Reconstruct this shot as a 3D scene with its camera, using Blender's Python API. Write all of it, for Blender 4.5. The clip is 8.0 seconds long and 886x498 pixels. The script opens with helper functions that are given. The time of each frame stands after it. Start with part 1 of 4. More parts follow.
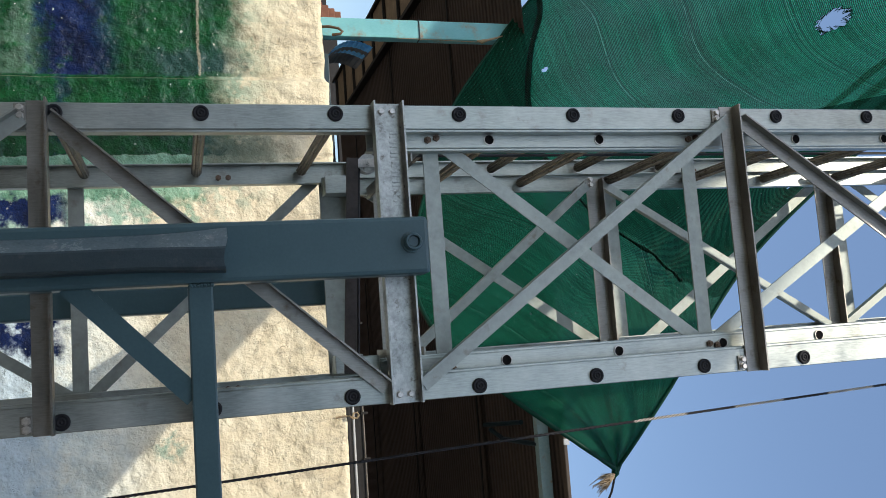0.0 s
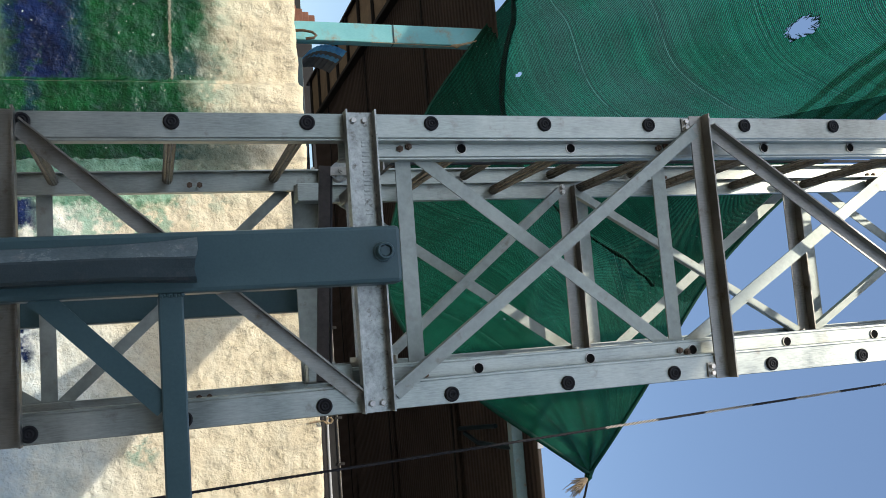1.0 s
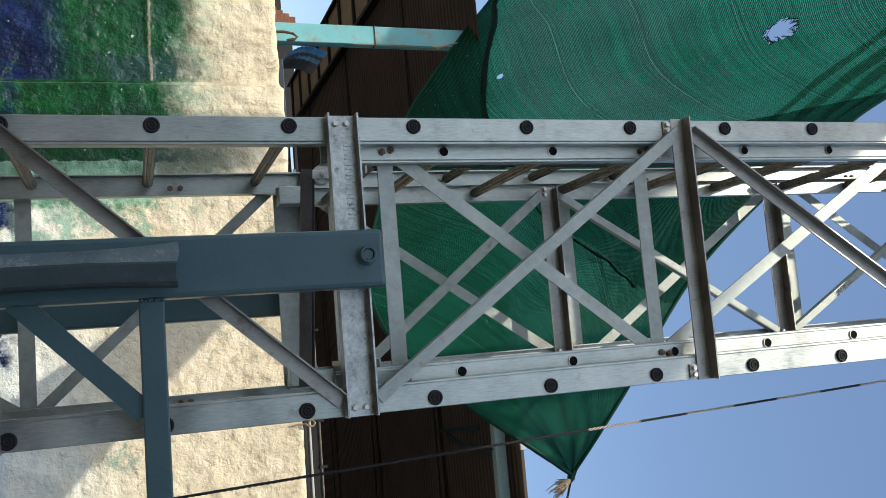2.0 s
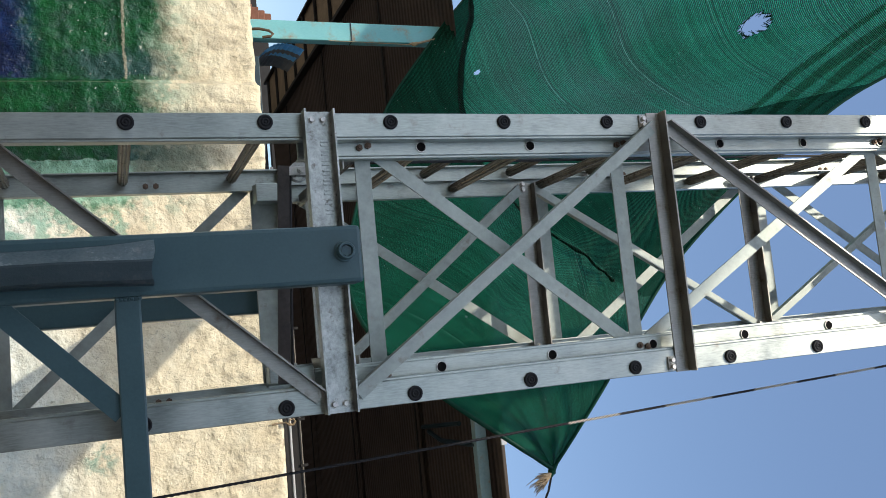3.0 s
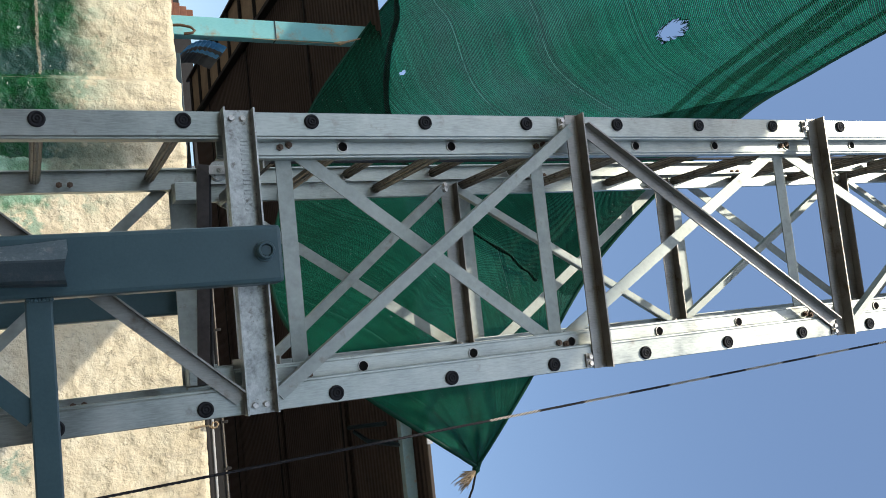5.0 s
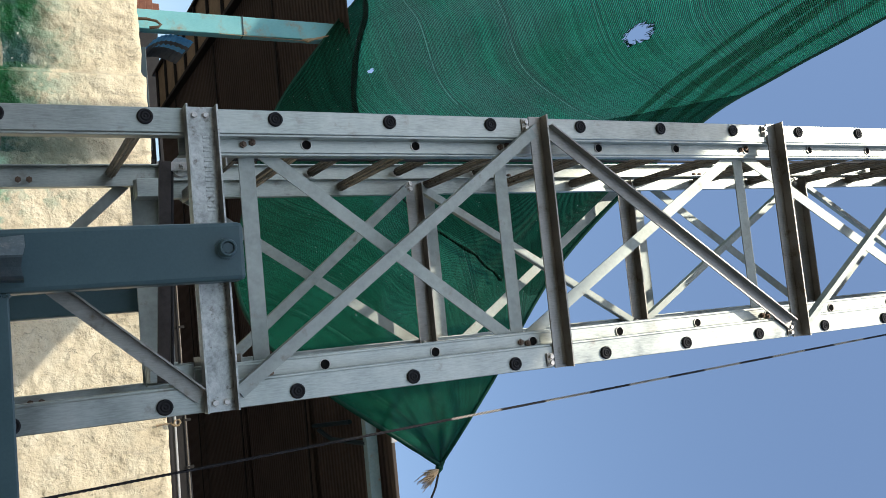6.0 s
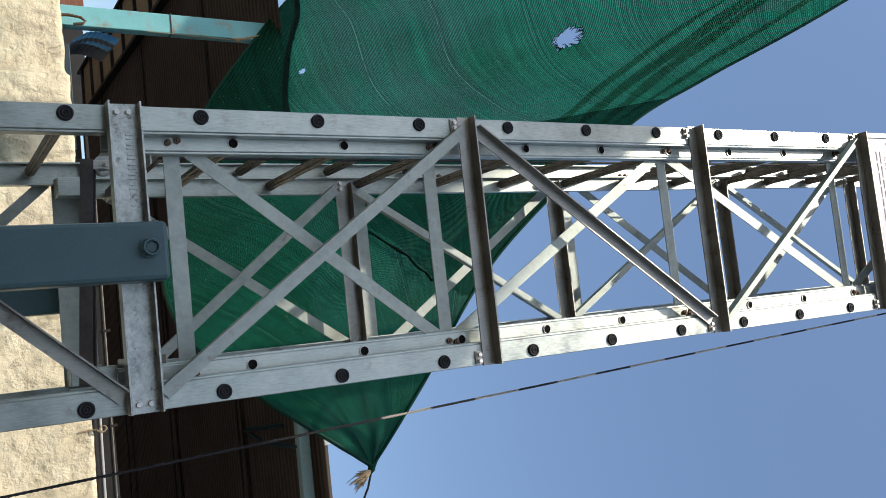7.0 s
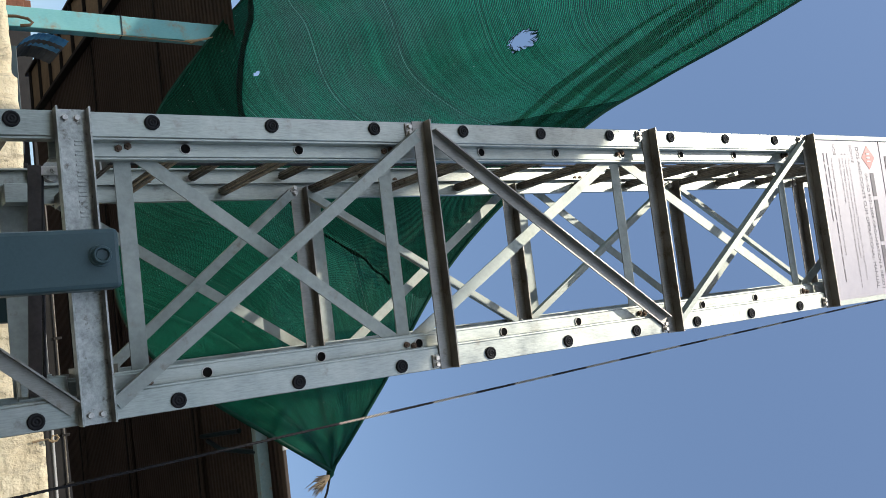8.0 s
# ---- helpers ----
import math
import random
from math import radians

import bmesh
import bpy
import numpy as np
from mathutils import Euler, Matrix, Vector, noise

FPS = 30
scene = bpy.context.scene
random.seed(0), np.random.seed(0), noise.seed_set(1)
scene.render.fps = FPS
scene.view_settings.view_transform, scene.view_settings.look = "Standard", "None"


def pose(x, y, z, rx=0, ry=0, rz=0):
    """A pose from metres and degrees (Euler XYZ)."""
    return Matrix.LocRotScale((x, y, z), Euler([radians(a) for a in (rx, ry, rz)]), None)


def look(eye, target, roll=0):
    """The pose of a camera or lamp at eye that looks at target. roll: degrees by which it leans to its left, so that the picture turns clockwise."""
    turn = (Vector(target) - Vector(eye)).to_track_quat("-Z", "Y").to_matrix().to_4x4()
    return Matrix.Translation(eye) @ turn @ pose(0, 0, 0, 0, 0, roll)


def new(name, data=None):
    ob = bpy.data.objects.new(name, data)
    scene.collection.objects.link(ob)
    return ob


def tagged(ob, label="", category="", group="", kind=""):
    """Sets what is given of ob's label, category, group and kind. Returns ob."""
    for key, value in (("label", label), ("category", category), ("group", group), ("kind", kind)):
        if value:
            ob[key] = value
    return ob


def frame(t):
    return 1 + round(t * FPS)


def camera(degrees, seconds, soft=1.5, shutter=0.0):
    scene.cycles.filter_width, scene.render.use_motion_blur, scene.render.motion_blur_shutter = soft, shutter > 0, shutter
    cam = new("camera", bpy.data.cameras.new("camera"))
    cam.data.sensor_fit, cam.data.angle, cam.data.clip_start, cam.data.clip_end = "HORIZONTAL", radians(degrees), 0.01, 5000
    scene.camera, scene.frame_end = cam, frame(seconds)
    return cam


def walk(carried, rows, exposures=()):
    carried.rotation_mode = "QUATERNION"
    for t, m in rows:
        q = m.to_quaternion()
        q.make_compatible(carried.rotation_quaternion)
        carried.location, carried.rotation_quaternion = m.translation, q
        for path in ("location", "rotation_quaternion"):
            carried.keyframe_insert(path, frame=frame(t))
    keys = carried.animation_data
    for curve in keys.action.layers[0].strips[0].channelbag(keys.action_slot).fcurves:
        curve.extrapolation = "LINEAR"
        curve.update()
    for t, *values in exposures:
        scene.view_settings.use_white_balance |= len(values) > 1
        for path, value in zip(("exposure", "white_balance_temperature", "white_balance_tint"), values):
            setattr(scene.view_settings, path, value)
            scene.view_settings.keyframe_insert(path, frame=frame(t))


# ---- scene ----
cam = camera(53.4, 8.0, soft=0.9)
PATH = [
    (0, (0.549, -1.966, 0.237), (0.331, -0.064, 0.816), 87.7),
    (0.5, (0.547, -1.971, 0.239), (0.33, -0.078, 0.849), 87.6),
    (1, (0.535, -1.974, 0.243), (0.316, -0.089, 0.876), 87.7),
    (1.5, (0.529, -1.973, 0.241), (0.31, -0.096, 0.896), 87.7),
    (3, (0.533, -1.97, 0.244), (0.326, -0.114, 0.96), 86.8),
    (3.5, (0.539, -1.979, 0.245), (0.343, -0.138, 1.002), 86.5),
    (4, (0.542, -1.984, 0.249), (0.345, -0.161, 1.048), 86.3),
    (5.5, (0.536, -1.995, 0.255), (0.35, -0.217, 1.152), 86.9),
    (6, (0.538, -2.004, 0.259), (0.357, -0.243, 1.19), 87.1),
    (6.5, (0.542, -2.011, 0.257), (0.369, -0.276, 1.238), 87.2),
    (7, (0.549, -2.022, 0.266), (0.378, -0.334, 1.325), 86.9),
    (7.5, (0.549, -2.029, 0.27), (0.383, -0.381, 1.391), 86.5),
    (8, (0.542, -2.026, 0.27), (0.379, -0.389, 1.409), 86.3),
]
walk(cam, [(t, look(e, a, r)) for t, e, a, r in PATH], exposures=[(0, 0.17, 6500, 10.7), (3.5, 0.21, 6500, 10.7), (6.5, 0.19, 6500, 10.7), (7.0, 0.12, 6500, 10.7), (7.5, 0.0, 6500, 10.7), (8, 0.02, 6500, 10.7)])

# ---- light ----
SUN = Vector((0.4, 1.0, -1.43)).normalized()
world = bpy.data.worlds.new("world")
scene.world = world
world.use_nodes = True
wn = world.node_tree.nodes
sky = wn.new("ShaderNodeTexSky")
sky.sky_type = "NISHITA"
sky.sun_disc = False
sky.sun_elevation = math.asin(-SUN.z)
sky.sun_rotation = math.atan2(-SUN.x, -SUN.y)
sky.air_density, sky.dust_density, sky.ozone_density = 1.3, 1.7, 3.0
wn["Background"].inputs["Strength"].default_value = 0.174
world.node_tree.links.new(sky.outputs["Color"], wn["Background"].inputs["Color"])
lamp = bpy.data.lights.new("sun", "SUN")
lamp.energy, lamp.angle, lamp.color = 3.05, radians(0.6), (1.0, 0.93, 0.80)
sun = new("sun", lamp)
sun.matrix_world = look((-4, -10, 14.3), Vector((-4, -10, 14.3)) + SUN)

# ---- materials ----


def material(name):
    m = bpy.data.materials.new(name)
    m.use_nodes = True
    return m, m.node_tree.nodes, m.node_tree.links, m.node_tree.nodes["Principled BSDF"]


def noise_tex(n, l, scale, detail=4, rough=0.55, coord=None, stretch=None):
    tc = n.new("ShaderNodeTexCoord")
    src = tc.outputs[coord or "Object"]
    if stretch:
        mp = n.new("ShaderNodeMapping")
        mp.inputs["Scale"].default_value = stretch
        l.new(src, mp.inputs["Vector"])
        src = mp.outputs["Vector"]
    t = n.new("ShaderNodeTexNoise")
    t.inputs["Scale"].default_value = scale
    t.inputs["Detail"].default_value = detail
    t.inputs["Roughness"].default_value = rough
    l.new(src, t.inputs["Vector"])
    return t.outputs["Fac"]


def ramp(n, l, fac, stops):
    r = n.new("ShaderNodeValToRGB")
    e = r.color_ramp.elements
    while len(e) < len(stops):
        e.new(0.5)
    for el, (p, c) in zip(e, stops):
        el.position = p
        el.color = (*c, 1) if len(c) == 3 else c
    l.new(fac, r.inputs["Fac"])
    return r.outputs["Color"]


def mixc(n, l, fac, a, b, mode="MIX"):
    m = n.new("ShaderNodeMix")
    m.data_type, m.blend_type = "RGBA", mode
    for s, v in ((m.inputs[0], fac), (m.inputs[6], a), (m.inputs[7], b)):
        if isinstance(v, (int, float)):
            s.default_value = v
        elif isinstance(v, tuple):
            s.default_value = (*v, 1)
        else:
            l.new(v, s)
    return m.outputs[2]


def mathn(n, l, op, a, b=0.0):
    m = n.new("ShaderNodeMath")
    m.operation = op
    for s, v in ((m.inputs[0], a), (m.inputs[1], b)):
        if isinstance(v, (int, float)):
            s.default_value = v
        else:
            l.new(v, s)
    return m.outputs[0]


def span(n, l, v, lo, hi):
    m = n.new("ShaderNodeMapRange")
    m.interpolation_type = "SMOOTHSTEP"
    m.inputs["From Min"].default_value, m.inputs["From Max"].default_value = lo, hi
    l.new(v, m.inputs["Value"])
    return m.outputs["Result"]


def bump(n, l, b, h, strength, dist):
    k = n.new("ShaderNodeBump")
    k.inputs["Strength"].default_value, k.inputs["Distance"].default_value = strength, dist
    l.new(h, k.inputs["Height"])
    l.new(k.outputs["Normal"], b.inputs["Normal"])


def worn(name, c1, c2, scale=6.0, rough=(0.4, 0.6), metal=0.0, grain=60.0, relief=0.15, stretch=None, spots=None, spot_at=0.66, spot_soft=0.16, wave=0.0):
    """Two-scale varied surface: broad tone change, fine grain and, at times, stains of another colour."""
    m, n, l, b = material(name)
    broad = noise_tex(n, l, scale, 5, 0.6)
    fine = noise_tex(n, l, grain, 4, 0.6, stretch=stretch)
    mixed = mathn(n, l, "ADD", mathn(n, l, "MULTIPLY", broad, 0.65), mathn(n, l, "MULTIPLY", fine, 0.35))
    col = ramp(n, l, mixed, [(0.32, c1), (0.68, c2)])
    if spots:
        s = span(n, l, noise_tex(n, l, scale * 2.3, 6, 0.65), spot_at - 0.04, spot_at - 0.04 + spot_soft)
        col = mixc(n, l, s, col, spots)
    l.new(col, b.inputs["Base Color"])
    rr = n.new("ShaderNodeMapRange")
    rr.inputs["To Min"].default_value, rr.inputs["To Max"].default_value = rough
    rr.inputs["From Min"].default_value, rr.inputs["From Max"].default_value = 0.3, 0.7
    l.new(mixed, rr.inputs["Value"])
    l.new(rr.outputs["Result"], b.inputs["Roughness"])
    b.inputs["Metallic"].default_value = metal
    bump(n, l, b, mathn(n, l, "ADD", fine, mathn(n, l, "MULTIPLY", broad, wave)) if wave else fine, relief, 0.002)
    return m


ALU = worn("brushed_aluminium", (0.23, 0.25, 0.225), (0.54, 0.57, 0.52), 6, (0.29, 0.60), 0.95, 34, 0.12, (10, 10, 1.2), (0.25, 0.235, 0.20), 0.62, 0.2, wave=8.0)
ALU_BAR = worn("flat_bar_aluminium", (0.23, 0.252, 0.228), (0.45, 0.482, 0.442), 10, (0.46, 0.70), 0.95, 50, 0.2, None, (0.28, 0.27, 0.23), 0.62, wave=6.0)
ANGLE = worn("dull_angle_aluminium", (0.22, 0.21, 0.185), (0.40, 0.385, 0.345), 8, (0.32, 0.52), 0.95, 45, 0.3, (8, 8, 1), (0.19, 0.155, 0.12), 0.60, wave=5.0)
GALV = worn("galvanised_channel", (0.19, 0.195, 0.18), (0.62, 0.63, 0.59), 26, (0.30, 0.56), 1.0, 120, 0.2, None, (0.17, 0.155, 0.13), 0.60, wave=3.0)
RUNG = worn("worn_rung_aluminium", (0.14, 0.122, 0.10), (0.31, 0.28, 0.235), 20, (0.4, 0.6), 0.85, 60, 0.3, None, (0.08, 0.055, 0.035), 0.58)
BLUE = worn("blue_grey_enamel", (0.042, 0.084, 0.095), (0.060, 0.112, 0.124), 5, (0.30, 0.46), 0.0, 150, 0.12, None, (0.06, 0.085, 0.1), 0.72)
BLUE.node_tree.nodes["Principled BSDF"].inputs["Specular IOR Level"].default_value = 0.32
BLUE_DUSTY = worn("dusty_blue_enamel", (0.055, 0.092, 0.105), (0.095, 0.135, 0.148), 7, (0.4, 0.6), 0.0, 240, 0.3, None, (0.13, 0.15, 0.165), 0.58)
# lighter copy of the mast blue, with reflected sky in its colour
BLUE_SKYLIT = worn("skylit_blue_enamel", (0.15, 0.215, 0.24), (0.31, 0.385, 0.41), 9, (0.16, 0.34), 0.0, 160, 0.2, None, (0.36, 0.40, 0.42), 0.6)
RUBBER = worn("black_rubber", (0.008, 0.008, 0.009), (0.02, 0.02, 0.022), 40, (0.5, 0.7), 0.0, 200, 0.2)
RUBBER.node_tree.nodes["Principled BSDF"].inputs["Specular IOR Level"].default_value = 0.25
BORE = worn("unlit_bore", (0.006, 0.006, 0.006), (0.015, 0.014, 0.013), 40, (0.85, 0.95))
BORE.node_tree.nodes["Principled BSDF"].inputs["Specular IOR Level"].default_value = 0.05
BOLT = worn("zinc_bolt", (0.42, 0.40, 0.36), (0.66, 0.63, 0.58), 60, (0.3, 0.5), 1.0, 300, 0.2)
RUST_BOLT = worn("rusty_bolt", (0.09, 0.055, 0.035), (0.2, 0.14, 0.1), 80, (0.5, 0.7), 0.6, 300, 0.3)
DARK_BAR = worn("dark_oiled_steel", (0.035, 0.03, 0.026), (0.10, 0.085, 0.075), 12, (0.4, 0.6), 0.5, 80, 0.2)
TEAL = worn("faded_teal_paint", (0.13, 0.42, 0.46), (0.24, 0.56, 0.58), 3, (0.45, 0.65), 0.0, 60, 0.2, (3, 3, 0.7), (0.33, 0.20, 0.10), 0.55, 0.26)
GREYTEAL = worn("weathered_teal_paint", (0.22, 0.35, 0.38), (0.38, 0.50, 0.52), 4, (0.5, 0.7), 0.0, 60, 0.2, None, (0.34, 0.18, 0.07), 0.62)
BROWN = worn("brown_sheet_metal", (0.074, 0.058, 0.047), (0.122, 0.096, 0.077), 1.6, (0.5, 0.7), 0.0, 30, 0.1, (1, 6, 6))
BROWN.node_tree.nodes["Principled BSDF"].inputs["Specular IOR Level"].default_value = 0.12
# near-black for the added shed floor, so little light bounces off it
DARK_FLOOR = worn("bounce_cutting_floor", (0.02, 0.018, 0.016), (0.05, 0.046, 0.04), 1.5, (0.7, 0.9), 0.0, 20, 0.3)
TAN = worn("woven_tan_panel", (0.20, 0.14, 0.085), (0.40, 0.30, 0.19), 5, (0.7, 0.9), 0.0, 30, 0.5)
BLACKSTEEL = worn("black_steel", (0.02, 0.019, 0.018), (0.042, 0.038, 0.035), 6, (0.5, 0.7), 0.0, 60, 0.2)
BLACKSTEEL.node_tree.nodes["Principled BSDF"].inputs["Specular IOR Level"].default_value = 0.2
DARKBLUE = worn("dark_blue_steel", (0.012, 0.03, 0.042), (0.02, 0.05, 0.066), 6, (0.4, 0.6), 0.0, 90, 0.2)
WHITE_PVC = worn("grey_white_plastic", (0.42, 0.42, 0.41), (0.58, 0.58, 0.56), 5, (0.4, 0.55), 0.0, 60, 0.1)
CABLE = worn("black_cable", (0.01, 0.01, 0.01), (0.03, 0.028, 0.026), 60, (0.5, 0.7), 0.0, 300, 0.2)
JUTE = worn("jute_fibre", (0.26, 0.18, 0.10), (0.52, 0.40, 0.25), 40, (0.7, 0.9), 0.0, 300, 0.3)
BLUE_SHEET = worn("blue_roof_sheet", (0.09, 0.34, 0.62), (0.18, 0.48, 0.74), 9, (0.4, 0.6), 0.0, 60, 0.2, None, (0.1, 0.1, 0.1), 0.66)
GREY_SHEET = worn("grey_roof_sheet", (0.10, 0.105, 0.11), (0.20, 0.205, 0.21), 9, (0.5, 0.7), 0.0, 60, 0.2)
BRICK = worn("red_clay_tile", (0.16, 0.06, 0.035), (0.30, 0.13, 0.08), 14, (0.7, 0.9), 0.0, 90, 0.4)
# kept pale so the added shade panel bounces light onto the metal
PALE_SHEET = worn("pale_galvanised_sheet", (0.42, 0.43, 0.42), (0.58, 0.59, 0.57), 3, (0.5, 0.7), 0.0, 40, 0.1)
PLASTER = worn("dark_render", (0.13, 0.125, 0.115), (0.21, 0.20, 0.185), 0.7, (0.8, 0.95), 0.0, 18, 0.3)
PAPER = worn("printed_label_board", (0.50, 0.46, 0.51), (0.58, 0.54, 0.58), 5, (0.35, 0.5), 0.0, 40, 0.05, None, (0.5, 0.5, 0.52), 0.72)
INK = worn("dark_ink", (0.07, 0.06, 0.08), (0.12, 0.11, 0.13), 60, (0.5, 0.6))
FAINT_INK = worn("faded_ink", (0.30, 0.26, 0.29), (0.40, 0.36, 0.39), 60, (0.5, 0.6))
RED_INK = worn("red_ink", (0.46, 0.045, 0.04), (0.56, 0.07, 0.06), 40, (0.4, 0.5))
EARTH = worn("grey_yard_ground", (0.20, 0.188, 0.165), (0.28, 0.264, 0.232), 1.2, (0.85, 0.95), 0.0, 40, 0.5)


def wall_paint():
    """Cream limewash with coats of green, blue and grey-white paint, cracked and peeling."""
    m, n, l, b = material("painted_plaster")
    tc = n.new("ShaderNodeTexCoord")
    sep = n.new("ShaderNodeSeparateXYZ")
    l.new(tc.outputs["Object"], sep.inputs[0])
    x, z = sep.outputs["X"], sep.outputs["Z"]
    big = noise_tex(n, l, 2.2, 5, 0.6)
    mid = noise_tex(n, l, 7.0, 6, 0.65)
    blot = noise_tex(n, l, 11.0, 5, 0.6, stretch=(1.0, 1.0, 0.8))
    fine = noise_tex(n, l, 38.0, 6, 0.7)

    def mul(*fs):
        out = fs[0]
        for f in fs[1:]:
            out = mathn(n, l, "MULTIPLY", out, f)
        return out

    def inv(f):
        return mathn(n, l, "SUBTRACT", 1.0, f)

    def shift(v, tex, amount):
        return mathn(n, l, "ADD", v, mathn(n, l, "MULTIPLY", mathn(n, l, "SUBTRACT", tex, 0.5), amount))

    def band(v, a0, a1, b0, b1):
        return mul(span(n, l, v, a0, a1), inv(span(n, l, v, b0, b1)))

    zz = shift(z, big, 0.45)
    zm = shift(shift(z, mid, 0.35), big, 0.2)
    xx = shift(x, mid, 0.5)
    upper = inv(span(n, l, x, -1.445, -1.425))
    # lower limit of the coat, drawn along the edge of a shade band
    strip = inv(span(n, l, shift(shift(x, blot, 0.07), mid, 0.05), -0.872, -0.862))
    cream = ramp(n, l, mid, [(0.25, (0.62, 0.51, 0.34)), (0.45, (0.83, 0.71, 0.49)), (0.75, (0.88, 0.79, 0.58))])
    cream = mixc(n, l, mul(span(n, l, fine, 0.58, 0.72), 0.32), cream, (0.42, 0.34, 0.23))
    # pale blue-white wash low down
    pale = ramp(n, l, mid, [(0.3, (0.60, 0.66, 0.60)), (0.6, (0.82, 0.82, 0.70)), (0.8, (0.86, 0.81, 0.66))])
    col = mixc(n, l, inv(span(n, l, zz, -0.35, 0.30)), cream, pale)
    cold = mul(inv(span(n, l, zm, -0.75, -0.35)), span(n, l, xx, -0.4, 0.2))
    col = mixc(n, l, mul(cold, 0.7), col, (0.42, 0.56, 0.66))
    # teal traces over the cream, thinning out
    trace = mul(inv(span(n, l, zm, 0.62, 0.98)), span(n, l, blot, 0.44, 0.58), inv(span(n, l, xx, -0.75, -0.35)))
    col = mixc(n, l, mul(trace, 0.62), col, (0.12, 0.32, 0.24))
    film = mul(inv(span(n, l, zm, 0.50, 1.20)), inv(span(n, l, xx, -0.9, -0.5)), span(n, l, mid, 0.30, 0.60))
    col = mixc(n, l, mul(film, 0.55), col, (0.30, 0.42, 0.30))
    # green coat on the far stretch and the ledge below it, carried down over a shade band
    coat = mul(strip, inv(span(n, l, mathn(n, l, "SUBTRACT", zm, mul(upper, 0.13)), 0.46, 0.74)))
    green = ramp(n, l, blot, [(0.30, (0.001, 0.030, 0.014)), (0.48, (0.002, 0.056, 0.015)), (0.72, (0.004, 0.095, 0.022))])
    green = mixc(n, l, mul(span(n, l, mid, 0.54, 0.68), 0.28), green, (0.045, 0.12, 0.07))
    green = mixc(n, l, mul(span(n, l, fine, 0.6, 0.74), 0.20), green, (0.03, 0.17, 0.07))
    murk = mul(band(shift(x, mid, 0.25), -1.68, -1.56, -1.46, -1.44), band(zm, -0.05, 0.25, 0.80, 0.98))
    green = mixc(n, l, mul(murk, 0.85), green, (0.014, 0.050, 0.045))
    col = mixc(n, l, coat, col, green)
    # thin grey-green wash at the low end
    wash = mul(upper, inv(span(n, l, zm, -0.66, -0.54)), span(n, l, mid, 0.36, 0.56))
    col = mixc(n, l, mul(wash, 0.35), col, (0.20, 0.30, 0.24))
    # dark soft shade painted in where the green coat ends
    shade_tint = mul(band(xx, -1.06, -0.96, -0.82, -0.68), band(zm, 0.34, 0.46, 0.80, 1.15))
    col = mixc(n, l, mul(shade_tint, 0.75), col, mixc(n, l, span(n, l, blot, 0.4, 0.62), (0.02, 0.07, 0.05), (0.16, 0.17, 0.12)))
    # pale scraped patch under it
    scraped = mul(inv(strip), inv(span(n, l, xx, -0.60, -0.48)), inv(span(n, l, zm, 0.36, 0.48)))
    col = mixc(n, l, mul(scraped, 0.85), col, mixc(n, l, span(n, l, blot, 0.40, 0.60), (0.03, 0.20, 0.10), (0.26, 0.48, 0.32)))
    # green stains further down
    stain = mul(band(xx, -0.55, -0.48, -0.30, -0.10), span(n, l, blot, 0.46, 0.60), inv(span(n, l, zm, 0.30, 0.62)))
    col = mixc(n, l, mul(stain, 0.65), col, (0.16, 0.40, 0.28))
    # deep blue splash, and its splashes lower down
    zb = shift(shift(z, mid, 0.30), big, 0.15)
    splash = mul(upper, band(zb, -0.68, -0.50, -0.28, -0.02), span(n, l, blot, 0.30, 0.46))
    run = mul(inv(upper), strip, band(zb, -0.52, -0.47, -0.44, -0.40), 0.55)
    low1 = mul(band(xx, -0.66, -0.58, -0.44, -0.34), inv(span(n, l, zb, -0.50, -0.36)), span(n, l, blot, 0.36, 0.46))
    low2 = mul(band(xx, 0.06, 0.14, 0.36, 0.46), inv(span(n, l, zb, -0.56, -0.44)), span(n, l, blot, 0.34, 0.46))
    blue = mathn(n, l, "MAXIMUM", mathn(n, l, "MAXIMUM", splash, run), mathn(n, l, "MAXIMUM", low1, low2))
    col = mixc(n, l, blue, col, mixc(n, l, span(n, l, mid, 0.4, 0.62), (0.0015, 0.008, 0.040), (0.003, 0.016, 0.085)))
    # one smear of green on the pale stretch
    ex = mathn(n, l, "DIVIDE", mathn(n, l, "SUBTRACT", xx, 1.10), 0.12)
    ez = mathn(n, l, "DIVIDE", mathn(n, l, "SUBTRACT", z, 0.15), 0.13)
    near = mathn(n, l, "ADD", mul(ex, ex), mul(ez, ez))
    smear = mul(inv(span(n, l, near, 0.1, 1.0)), span(n, l, mid, 0.42, 0.6))
    col = mixc(n, l, mul(smear, 0.8), col, (0.06, 0.24, 0.18))
    # bare mortar line on the far stretch and a pale line along the pier's edge
    zr = mathn(n, l, "ABSOLUTE", shift(shift(mathn(n, l, "SUBTRACT", z, 0.44), mid, 0.05), fine, 0.02))
    line = mul(inv(span(n, l, zr, 0.003, 0.013)), upper)
    xr = mathn(n, l, "ABSOLUTE", shift(mathn(n, l, "ADD", x, 1.405), mid, 0.02))
    rim = mul(inv(span(n, l, xr, 0.002, 0.007)), 0.22)
    col = mixc(n, l, mathn(n, l, "MAXIMUM", mul(line, 0.85), rim), col, (0.34, 0.31, 0.22))
    # damp staining of its own shape
    painted = mathn(n, l, "MAXIMUM", coat, blue)
    bare = inv(painted)
    dark = span(n, l, noise_tex(n, l, 4.3, 7, 0.7), 0.58, 0.74)
    col = mixc(n, l, mul(dark, bare, 0.40), col, (0.20, 0.21, 0.16))
